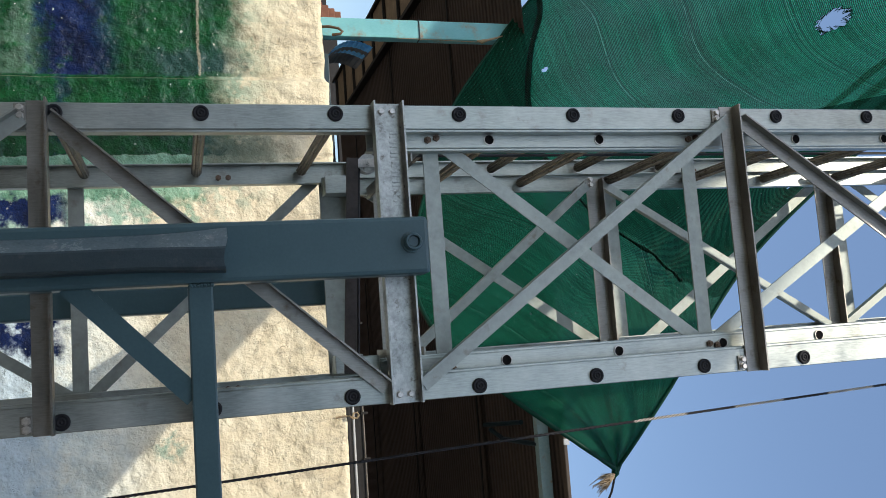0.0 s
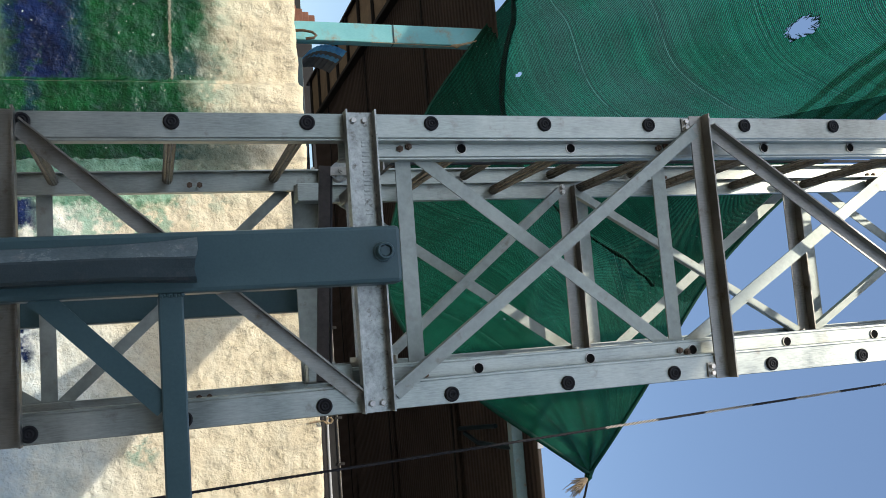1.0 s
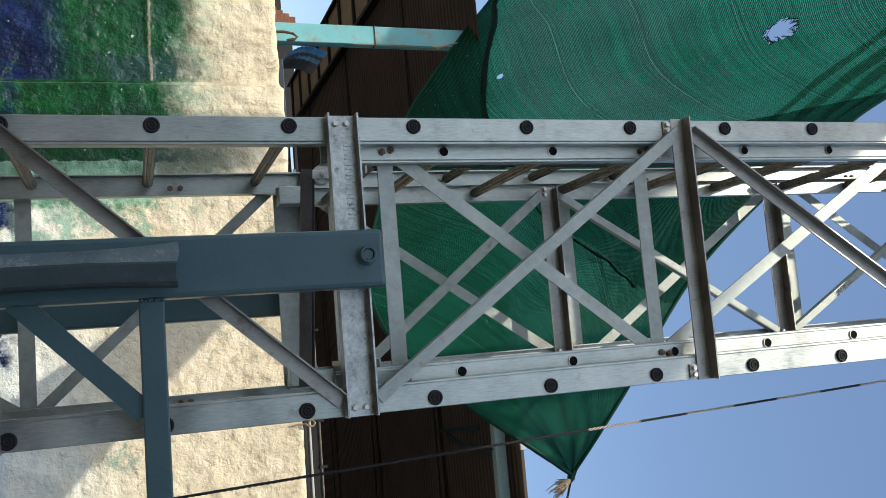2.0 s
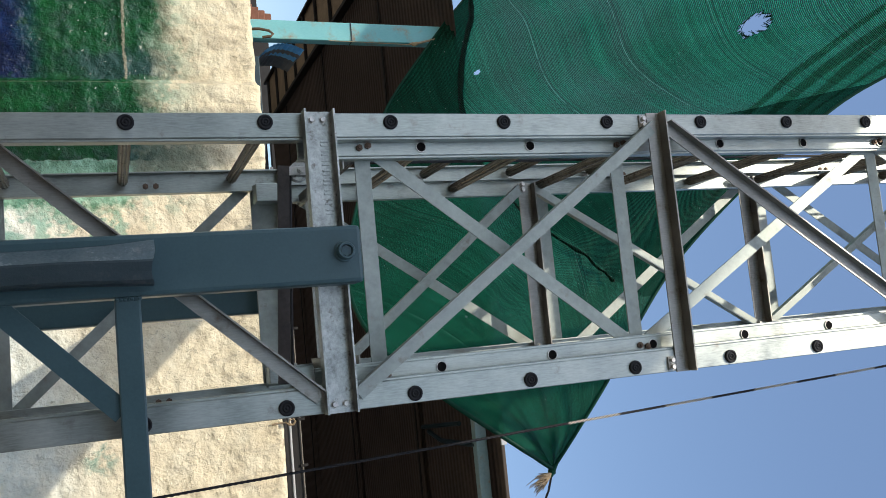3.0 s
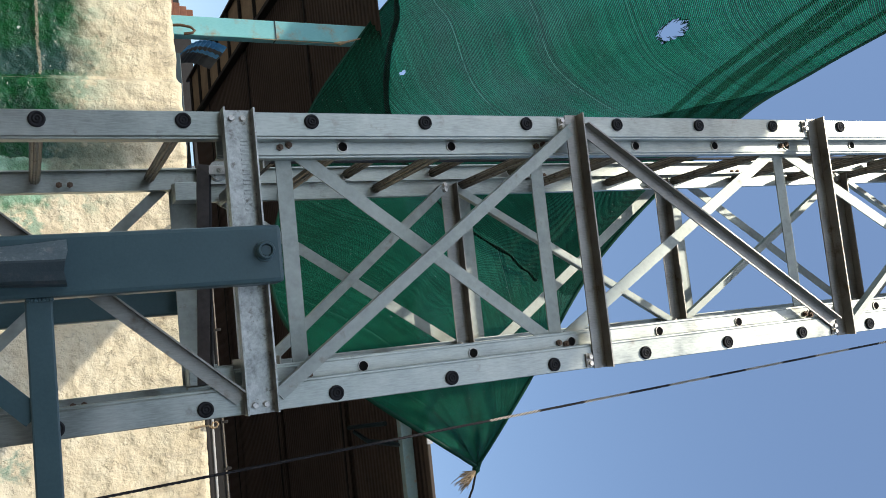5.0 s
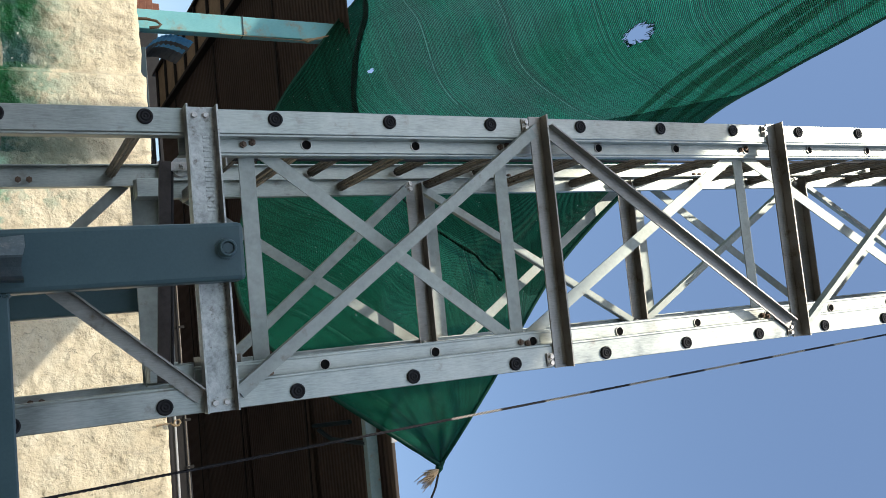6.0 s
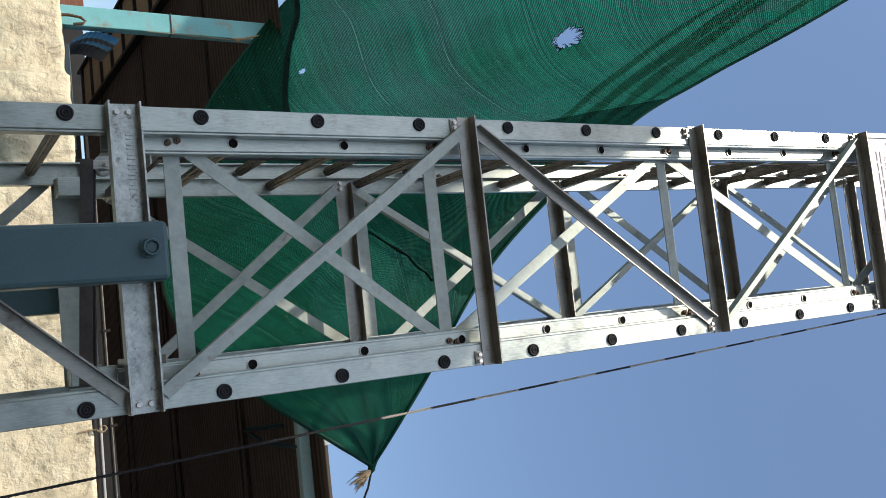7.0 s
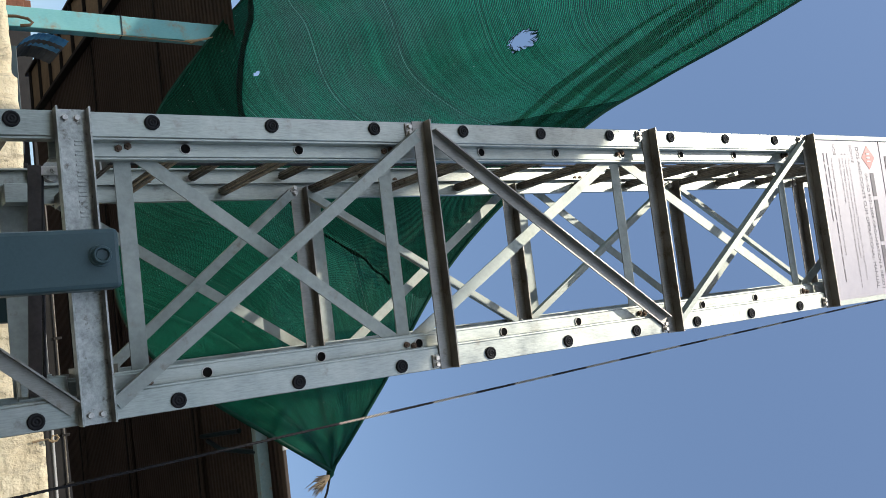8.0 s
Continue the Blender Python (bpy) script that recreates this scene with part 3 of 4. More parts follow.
def teal_post():
    e = base("teal_post", (-1.96, 4.52, GROUND), "faded teal steel post with rust patches behind the wall", "post")
    part("shaft", box((-2.01, 4.47, GROUND), (-1.862, 4.57, 2.9), 0.006), TEAL, e)
    part("weld_band", box((-2.015, 4.463, 2.13), (-1.857, 4.577, 2.138), 0.002), DARKBLUE, e)
    pts = [(-1.856, 4.46, 1.95), (-1.852, 4.46, 2.2), (-1.845, 4.455, 2.45), (-1.84, 4.45, 2.62)]
    part("twine", tube(pts, 0.003, 5), JUTE, e)
    part("twine_knot", tube([(-1.85, 4.45, 2.60), (-1.84, 4.44, 2.64), (-1.85, 4.43, 2.68), (-1.90, 4.43, 2.87)], 0.012, 6, radii=[0.006, 0.018, 0.01, 0.008]), JUTE, e)


teal_post()


def hook():
    pts = [(-1.90, 4.40, 1.30), (-1.90, 4.38, 1.40), (-1.885, 4.37, 1.47), (-1.86, 4.37, 1.50), (-1.84, 4.37, 1.48), (-1.835, 4.38, 1.42)]
    ob = part("wall_hook", tube(pts, 0.011, 8), RUST_BOLT, None, smooth=True)
    tagged(ob, "rusty bent steel hook set in the wall top", "hook")


hook()


def bent_sheet(off, mat, length, label):
    """Bowed corrugated roofing offcut standing behind the wall."""
    bm = bmesh.new()
    curve = [(-1.63, 0, 1.26), (-1.70, 0, 1.38), (-1.79, 0, 1.47), (-1.835, 0, 1.56), (-1.83, 0, 1.66), (-1.79, 0, 1.76)]
    n_a, n_y = 44, 6
    vs = []
    for i in range(n_a + 1):
        p = spline(curve, i / n_a)
        w = 0.0032 * math.sin(i * 2.1)
        vs.append([bm.verts.new((p.x + off + w + 0.05 * j / n_y, 4.50 + length * j / n_y, p.z - off * 0.7 - 0.06 * j / n_y)) for j in range(n_y + 1)])
    for i in range(n_a):
        for j in range(n_y):
            bm.faces.new((vs[i][j], vs[i + 1][j], vs[i + 1][j + 1], vs[i][j + 1]))
    bmesh.ops.solidify(bm, geom=bm.faces[:], thickness=0.014)
    tagged(part("bent_roof_sheet", bm, mat), label, "roof sheet")


bent_sheet(0.0, BLUE_SHEET, 0.13, "bowed blue corrugated plastic sheet propped behind the wall")
bent_sheet(0.024, BLUE_SHEET, 0.07, "second bowed blue corrugated plastic sheet nested under the first")
bent_sheet(0.05, GREY_SHEET, 0.24, "bowed grey corrugated sheet tucked inside the blue one")


def tile_stack():
    for i in range(5):
        ob = part("roof_tile", box((-2.22 + 0.005 * i, 4.62 + 0.05 * i, 1.30 + 0.058 * i), (-2.07 - 0.01 * (i % 2), 4.85 + 0.05 * i, 1.353 + 0.058 * i), 0.006), BRICK)
        tagged(ob, "weathered red clay roof tile in a stack on the wall", "roof tile", "stacked roof tiles")
    ob = part("tile_ledge", box((-2.5, 4.6, GROUND), (-2.05, 5.3, 1.30), 0.01), PLASTER)
    tagged(ob, "low plastered ledge carrying the tile stack", "ledge", kind="structure")


tile_stack()

ob = part("flat_strip", box((-1.72, 4.47, 1.25), (-0.95, 4.5, 1.40), 0.004), DARKBLUE)
tagged(ob, "dark blue steel flat strip along the back of the wall", "steel strip")
ob = part("pipe", tube([(-0.9, 4.62, 1.458), (0.6, 4.62, 1.45), (3.4, 4.62, 1.43)], 0.012, 12), WHITE_PVC, None, smooth=True)
tagged(ob, "grey-white plastic pipe running along the back of the wall", "pipe")
ob = part("pipe", tube([(-0.9, 4.55, 1.402), (0.6, 4.55, 1.394), (3.4, 4.55, 1.374)], 0.024, 12), BLACKSTEEL, None, smooth=True)
tagged(ob, "black pipe running along the back of the wall", "pipe")
# added dark sheet that blocks a sky-bright line above the wall top
rail = base("gap_cover", (1.3, 4.71, GROUND), "dark sheet added behind the wall to cover a bright gap, with a thin bright wire", "screen")
part("sheet", box((-0.9, 4.70, GROUND), (3.5, 4.72, 1.53), 0.002), BLACKSTEEL, rail)
part("wire", tube([(-0.9, 4.69, 1.542), (3.5, 4.69, 1.535)], 0.005, 6), BOLT, rail, "thin bright steel wire")
for k in range(12):
    part("clip", box((-0.7 + 0.34 * k, 4.685, 1.52), (-0.68 + 0.34 * k, 4.72, 1.575), 0.002), BLACKSTEEL, rail)


def twine_tie():
    pts = [(0.985, 4.13, 1.24), (0.98, 4.125, 1.30), (0.98, 4.125, 1.335)]
    pts += [(0.98 + 0.022 * math.sin(a), 4.12 - 0.004 * a, 1.362 - 0.026 * math.cos(a) + 0.002 * a) for a in (0.3, 1.2, 2.2, 3.2, 4.2, 5.2, 6.3, 7.3)]
    ob = part("twine_tie", tube(pts, 0.0065, 6), JUTE)
    tagged(ob, "knotted jute twine looped over the wall top", "twine")


twine_tie()

# ---- telescopic ladder tower ----
W = 0.647
XC = W / 2
D = 0.64
TOP = 4.9


def mx(x, right):
    return W - x if right else x


def stile(name, x, y, z0, z1, right, parent, width, depth, flip, mat=ALU):
    """Upright rail: flat face with a folded inner lip; flip turns the face to the rear."""
    s = -1 if right else 1
    f = -1 if flip else 1
    w = width
    poly = [(-0.022, 0.0015), (-0.0205, 0), (w - 0.030, 0), (w - 0.0285, 0.0012), (w - 0.0275, 0.004), (w - 0.0235, 0.0042), (w - 0.022, 0.0055), (w - 0.022, depth),
            (w - 0.025, depth), (w - 0.025, 0.008), (-0.018, 0.008), (-0.018, depth), (-0.022, depth)]
    bm = bmesh.new()
    lo = [bm.verts.new((x + s * a, y + f * b, z0)) for a, b in poly]
    hi = [bm.verts.new((x + s * a, y + f * b, z1)) for a, b in poly]
    k = len(poly)
    for i in range(k):
        bm.faces.new((lo[i], lo[(i + 1) % k], hi[(i + 1) % k], hi[i]))
    bm.faces.new(lo[::-1])
    bm.faces.new(hi)
    return part(name, bm, mat, parent)


def rung_mesh(length, r):
    bm = bmesh.new()
    n = 24
    rings = []
    for y in (0.0, length):
        rings.append([bm.verts.new(((r + (0.0012 if k % 2 else -0.0012)) * math.cos(2 * math.pi * k / n), y, (r + (0.0012 if k % 2 else -0.0012)) * math.sin(2 * math.pi * k / n))) for k in range(n)])
    for k in range(n):
        bm.faces.new((rings[0][k], rings[0][(k + 1) % n], rings[1][(k + 1) % n], rings[1][k]))
    bm.faces.new(rings[0][::-1])
    bm.faces.new(rings[1])
    return mesh_of("rung", bm, RUNG)


PLUG = mesh_of("rung_plug", lathe_y([(0.001, 0.0178), (-0.004, 0.0178), (-0.006, 0.016), (-0.006, 0.0125), (-0.004, 0.0118), (-0.004, 0.0095), (-0.0065, 0.0088), (-0.0065, 0.006), (-0.004, 0.0052), (-0.004, 0.003), (-0.0055, 0.0022)], 22), RUBBER, True)
EYE = mesh_of("rung_end", lathe_y([(0.0, 0.0134), (-0.003, 0.0134), (-0.003, 0.0120), (0.004, 0.0117)], 20), BOLT)
EYE_DARK = mesh_of("rung_bore", lathe_y([(0.001, 0.0117), (-0.0012, 0.0117)], 20), BORE)
HEX = mesh_of("bolt", lathe_y([(0.001, 0.0095), (-0.0015, 0.0095), (-0.0015, 0.0072), (-0.007, 0.0072), (-0.008, 0.006)], 6), BOLT)
NUT = mesh_of("nut", lathe_y([(0.001, 0.0085), (-0.006, 0.0085), (-0.006, 0.004), (-0.010, 0.004)], 6), RUST_BOLT)


def outer_section():
    e = base("ladder_tower_outer_section", (XC, 0.32, GROUND), "outer section of an aluminium telescopic ladder tower standing in the yard", "ladder")
    rung = rung_mesh(D - 0.05, 0.0135)
    for right in (False, True):
        f = stile("stile", mx(0, right), 0.0, GROUND, TOP, right, e, 0.064, 0.032, False)
        r = stile("stile", mx(0, right), D, GROUND, TOP, right, e, 0.064, 0.032, True)
        for k in range(-4, 16):
            z = 0.3 * k
            repeat("rung", rung, (mx(0.004, right), 0.025, z), e)
            repeat("rung_plug", PLUG, (mx(0, right), -0.0005, z), f)
    # front bracing: angle ties and a zigzag of angle diagonals
    levels = [(-0.976, 0), (-0.031, 0), (0.72, 1), (1.645, 0), (2.57, 0), (3.495, 0)]
    for z, chan in levels:
        if chan:
            bm = bmesh.new()
            t = 0.004
            poly = [(-0.036, 0), (0.036, 0), (0.036, 0.034), (0.032, 0.034), (0.032, t), (-0.032, t), (-0.032, 0.034), (-0.036, 0.034)]
            lo = [bm.verts.new((-0.024, -0.001 - q, z + p)) for p, q in poly]
            hi = [bm.verts.new((W + 0.024, -0.001 - q, z + p)) for p, q in poly]
            for i in range(8):
                bm.faces.new((lo[i], lo[(i + 1) % 8], hi[(i + 1) % 8], hi[i]))
            bm.faces.new(lo[::-1])
            bm.faces.new(hi)
            tie = part("cross_channel", bm, GALV, e, "galvanised cross channel with raised mill marks")
            # raised mill marks, plain bars
            for i in range(8):
                x = 0.045 + i * 0.023
                bmk = box((x, -0.0066, z + 0.003), (x + 0.0045, -0.0045, z + 0.021), 0.0006)
                box((x + 0.009, -0.0066, z + 0.003), (x + 0.0135, -0.0045, z + 0.021), 0.0006, bmk)
                part("mill_mark", bmk, GALV, tie)
            for x in (-0.004, W + 0.004):
                for dz in (-0.013, 0.013):
                    repeat("bolt", HEX, (x, -0.005, z + dz), tie)
        else:
            bm = bmesh.new()
            t = 0.004
            poly = [(-0.022, 0), (0.020, 0), (0.020, 0.036), (0.016, 0.036), (0.016, t), (-0.022, t)]
            lo = [bm.verts.new((-0.024, -0.001 - q, z + p)) for p, q in poly]
            hi = [bm.verts.new((W + 0.024, -0.001 - q, z + p)) for p, q in poly]
            for i in range(6):
                bm.faces.new((lo[i], lo[(i + 1) % 6], hi[(i + 1) % 6], hi[i]))
            bm.faces.new(lo[::-1])
            bm.faces.new(hi)
            tie = part("cross_angle", bm, ANGLE, e, "dull brown-grey angle bar")
            # riveted lugs at both ends
            for x, s in ((0.0, 1), (W, -1)):
                for dz in (-0.034,):
                    part("lug", box((x - 0.018, -0.0045, z + dz - 0.012), (x + 0.018, -0.0008, z + dz + 0.011), 0.001), ANGLE, tie)
                for dx in (-0.008, 0.009):
                    repeat("bolt", HEX, (x + dx, -0.005, z - 0.034), tie)
    zig = [((W - 0.01, -0.94), (0.012, -0.06), 1), ((0.012, -0.012), (W - 0.014, 0.678), 2), ((W - 0.014, 0.762), (0.018, 1.632), 1),
           ((0.014, 1.675), (W - 0.018, 2.535), 2), ((W - 0.012, 2.60), (0.018, 3.462), 1)]
    for (xa, za), (xb, zb), side in zig:
        part("diagonal_brace", angle_bar((xa, 0, za), (xb, 0, zb), 0.034, 0.026, 0.004, 1, 0.0055), ANGLE if side == 2 else ALU_BAR, e)
    # rear bracing: flat bars
    for z in (-0.026, 1.622, 2.53, 3.45):
        part("flat_tie", box((-0.01, D + 0.001, z - 0.021), (W + 0.01, D + 0.005, z + 0.021), 0.0008), ALU_BAR, e)
    part("end_plate", box((-0.02, D + 0.001, 0.655), (W + 0.02, D + 0.006, 0.735), 0.001), ALU_BAR, e)
    part("end_angle", box((-0.02, D - 0.045, 0.735), (W + 0.02, D + 0.006, 0.74), 0.001), ANGLE, e)
    for (xa, za), (xb, zb) in (((0.03, -0.9), (W - 0.03, -0.05)), ((W - 0.03, 0.0), (0.03, 0.64)), ((0.03, 0.75), (W - 0.03, 1.59)),
                               ((W - 0.03, 1.65), (0.03, 2.5)), ((0.03, 2.56), (W - 0.03, 3.42)), ((W - 0.03, 3.48), (0.03, 4.3))):
        part("flat_brace", flat_bar((xa, D + 0.007, za), (xb, D + 0.007, zb), 0.032, 0.004), ALU_BAR, e)
    for right in (False, True):
        for z in (0.36, 1.03, 1.9, 2.8):
            for dz in (0.0, 0.028):
                repeat("nut", NUT, (mx(0.022, right), D - 0.034, z + dz), e)
    # printed board on the upper front
    board = part("label_board", box((-0.022, -0.012, 3.535), (W + 0.022, -0.004, 4.02), 0.001), PAPER, e, "pinkish white printed instruction board")
    part("label_board", box((-0.022, -0.012, 4.026), (W + 0.022, -0.004, 4.6), 0.001), PAPER, e, "pinkish white printed instruction board")
    for x in (-0.024, W + 0.004):
        part("board_edge", box((x, -0.018, 3.535), (x + 0.02, -0.0125, 4.6), 0.001), ALU_BAR, e)
    return e, board


OUTER, BOARD = outer_section()


def lettering(text, x, z, size, width, mat, parent):
    c = bpy.data.curves.new("printed_text", "FONT")
    c.body = text
    c.size = size
    c.extrude = 0.0002
    c.materials.append(mat)
    ob = new("printed_text", c)
    ob.parent = parent
    ob.location = Vector((x, -0.0128, z - 0.02)) - root_of(parent).location
    ob.rotation_euler = (radians(90), 0, 0)
    bpy.context.view_layer.update()
    ob.scale = (width / max(ob.dimensions.x, 1e-4), 1, 1)
    return ob


def board_print():
    bm = bmesh.new()
    c = Vector((0.068, -0.0126, 3.925))
    prism(bm, [(-0.052, 0), (0, -0.05), (0.052, 0), (0, 0.05)], c, c + Vector((0, -0.0006, 0)), (1, 0, 0))
    part("emblem", bm, RED_INK, BOARD, "red diamond emblem")
    for dx, dz, w, h in ((-0.016, 0, 0.008, 0.026), (0.0, 0, 0.008, 0.026), (0.016, 0, 0.006, 0.026)):
        part("emblem_bar", box((c.x + dx - w / 2, -0.0142, c.z - h / 2), (c.x + dx + w / 2, -0.0134, c.z + h / 2), 0), PAPER, BOARD)
    # maker's name as plain bars
    for x0, x1 in ((0.135, 0.235), (0.25, 0.43), (0.445, 0.63)):
        part("name_bar", box((x0, -0.0136, 3.920), (x1, -0.0126, 3.948), 0), INK, BOARD)
    lettering("(An ISO 9001-2008 ORGANISATION & REGD.)", 0.135, 3.902, 0.026, 0.49, INK, BOARD)
    lettering("DOS AND DONTS CUM OPERATIONAL MANUAL", 0.02, 3.858, 0.03, 0.60, INK, BOARD)
    lettering("DONTS", 0.012, 3.815, 0.024, 0.075, FAINT_INK, BOARD)
    lettering("1  The Ladder is never to be used in Tilted Position (On Angular Position)", 0.05, 3.79, 0.016, 0.53, FAINT_INK, BOARD)
    lettering("2  The Ladder is never to be tilted horizontally when extended", 0.05, 3.767, 0.016, 0.44, FAINT_INK, BOARD)
    lettering("3  Avoid Towing the Ladder on uneven Surface when extended and never to be", 0.05, 3.744, 0.016, 0.56, FAINT_INK, BOARD)
    lettering("moved with workmen on top.", 0.07, 3.722, 0.016, 0.19, FAINT_INK, BOARD)
    lettering("DOS", 0.012, 3.69, 0.024, 0.045, FAINT_INK, BOARD)
    lettering("1  To be greased regularly on Wire Rope and Winch Gears", 0.05, 3.664, 0.016, 0.42, FAINT_INK, BOARD)
    for z, x1 in ((3.636, 0.56), (3.612, 0.30)):
        x = 0.05
        while x < x1:
            w = random.uniform(0.02, 0.055)
            part("print_bar", box((x, -0.0136, z - 0.018), (x + w, -0.0126, z - 0.013), 0), FAINT_INK, BOARD)
            x += w + 0.009
    for z, x1 in ((4.055, 0.28),):
        part("print_bar", box((0.06, -0.0136, z), (x1, -0.0126, z + 0.04), 0), INK, BOARD)


board_print()


def inner_section():
    """Sliding section inside the outer one: flat bars at the front, angles at the rear."""
    e = base("ladder_tower_inner_section", (XC, 0.32, 0.675), "sliding inner section of the aluminium ladder tower, partly raised", "ladder")
    z0, top = 0.677, 5.4
    yf, yr = 0.036, D - 0.036
    rung = rung_mesh(yr - yf - 0.03, 0.0135)
    for right in (False, True):
        x = mx(0.052, right)
        f = stile("stile", x, yf, z0, top, right, e, 0.050, 0.03, False)
        r = stile("stile", x, yr, z0 - 0.02, top, right, e, 0.056, 0.03, True)
        for k in range(0, 15):
            z = 0.985 + 0.3 * k
            repeat("rung", rung, (mx(0.056, right), yf + 0.015, z), e)
            repeat("rung_end", EYE, (mx(0.0535, right), yf - 0.0005, z), f)
            repeat("rung_bore", EYE_DARK, (mx(0.0535, right), yf - 0.001, z), f)
        for zz in (0.827, 1.545, 2.462, 3.39):
            repeat("nut", NUT, (mx(0.054, right), yf - 0.0005, zz), f)
            repeat("nut", NUT, (mx(0.049, right), yf - 0.0005, zz + 0.022), f)
    y1 = yf + 0.031
    a, b = 0.068, W - 0.068
    for z in (0.841, 1.558, 2.474, 3.40, 4.33):
        part("flat_tie", box((a, y1, z - 0.020), (b, y1 + 0.004, z + 0.020), 0.0008), ALU_BAR, e)
    for (xa, za), (xb, zb) in (((a, 0.88), (b, 1.53)), ((b, 1.59), (a, 2.45)), ((a, 2.50), (b, 3.37)), ((b, 3.43), (a, 4.30))):
        part("flat_brace", flat_bar((xa, y1 - 0.003, za), (xb, y1 - 0.003, zb), 0.034, 0.004), ALU_BAR, e)
    # tabs that hold the lowest tie
    for x in (0.06, W - 0.06):
        part("tab", box((x - 0.006, y1 - 0.02, 0.795), (x + 0.012, y1 + 0.012, 0.80), 0.0008), BOLT, e)
    y2 = yr - 0.031
    for z in (0.83, 1.53, 2.405, 3.34, 4.27):
        bm = bmesh.new()
        t = 0.004
        poly = [(-0.026, 0), (0.022, 0), (0.022, 0.034), (0.018, 0.034), (0.018, t), (-0.026, t)]
        lo = [bm.verts.new((0.052, y2 - q, z + p)) for p, q in poly]
        hi = [bm.verts.new((W - 0.052, y2 - q, z + p)) for p, q in poly]
        for i in range(6):
            bm.faces.new((lo[i], lo[(i + 1) % 6], hi[(i + 1) % 6], hi[i]))
        bm.faces.new(lo[::-1])
        bm.faces.new(hi)
        tie = part("cross_angle", bm, ANGLE, e, "dull brown-grey angle bar")
        for x in (0.062, W - 0.062):
            for dx in (-0.009, 0.009):
                repeat("bolt", HEX, (x + dx, y2 - 0.006, z - 0.012), tie)
    for (xa, za), (xb, zb), side in (((W - 0.07, 0.87), (0.07, 1.505), 1), ((0.07, 1.56), (W - 0.07, 2.375), -1), ((W - 0.07, 2.435), (0.07, 3.31), 1), ((0.07, 3.37), (W - 0.07, 4.24), -1)):
        part("diagonal_brace", angle_bar((xa, y2, za), (xb, y2, zb), 0.032, 0.022, 0.004, side, 0.002), ALU_BAR, e)
    # side ties, end boxes and the pulleys with their oiled cross bar
    for right in (False, True):
        sg = -1 if right else 1
        x = mx(0.064, right)
        bm = bmesh.new()
        poly = [(0, -0.018), (0.036 * sg, -0.018), (0.036 * sg, -0.014), (0.004 * sg, -0.014), (0.004 * sg, 0.022), (0, 0.022)]
        lo = [bm.verts.new((x + p, yf + 0.02, 0.806 + q)) for p, q in poly]
        hi = [bm.verts.new((x + p, yr - 0.02, 0.806 + q)) for p, q in poly]
        for i in range(6):
            bm.faces.new((lo[i], lo[(i + 1) % 6], hi[(i + 1) % 6], hi[i]))
        bm.faces.new(lo[::-1])
        bm.faces.new(hi)
        part("side_tie", bm, ANGLE, e, "dull angle bar tying front to rear")
        part("end_box", box((x - 0.028, yr - 0.075, 0.655), (x + 0.024, yr - 0.031, 0.735), 0.002), ALU, e)
        px, yy = mx(0.058, right), 0.28
        zz = 0.728 if not right else 0.70
        for dy in (-0.018, 0.018):
            part("pulley_plate", box((px - 0.011, yy + dy - 0.0015, zz - 0.036), (px + 0.012, yy + dy + 0.0015, zz + 0.04), 0.001), BOLT, e)
        bm = lathe_y([(-0.013, 0.026), (-0.010, 0.026), (-0.005, 0.019), (0.005, 0.019), (0.010, 0.026), (0.013, 0.026)], 28)
        bmesh.ops.translate(bm, verts=bm.verts, vec=(px, yy, zz))
        part("pulley_wheel", bm, GALV, e, "steel pulley wheel")
        bm = lathe_y([(0.0, 0.008), (-0.006, 0.008), (-0.006, 0.004), (-0.011, 0.004)], 6)
        bmesh.ops.translate(bm, verts=bm.verts, vec=(px, yy - 0.019, zz))
        part("axle_nut", bm, BOLT, e)
    bm = bmesh.new()
    prism(bm, [(-0.004, -0.015), (0.004, -0.015), (0.004, 0.015), (-0.004, 0.015)], (0.045, 0.262, 0.686), (W - 0.045, 0.262, 0.646), (0, 1, 0))
    part("cross_bar", bm, DARK_BAR, e, "dark oiled steel cross bar")
    arc = [(0.058 + 0.022 * math.sin(t), 0.28, 0.728 - 0.022 * math.cos(t)) for t in (0.0, -0.5, -1.0, -1.57)]
    part("cable_run", tube([(W - 0.06, 0.28, 0.672)] + [(XC, 0.28, 0.688)] + arc, 0.0042, 8), CABLE, e)
    part("shoe", box((W - 0.087, yf + 0.004, 0.634), (W - 0.052, yf + 0.045, 0.676), 0.002), ALU, e)
    return e


inner_section()

ob = part("hoist_cable", tube([(0.036, 0.28, 0.73), (0.040, 0.28, 2.5), (0.046, 0.28, 5.2)], 0.0045, 8), CABLE)
tagged(ob, "black steel hoist cable running up inside the tower", "cable")


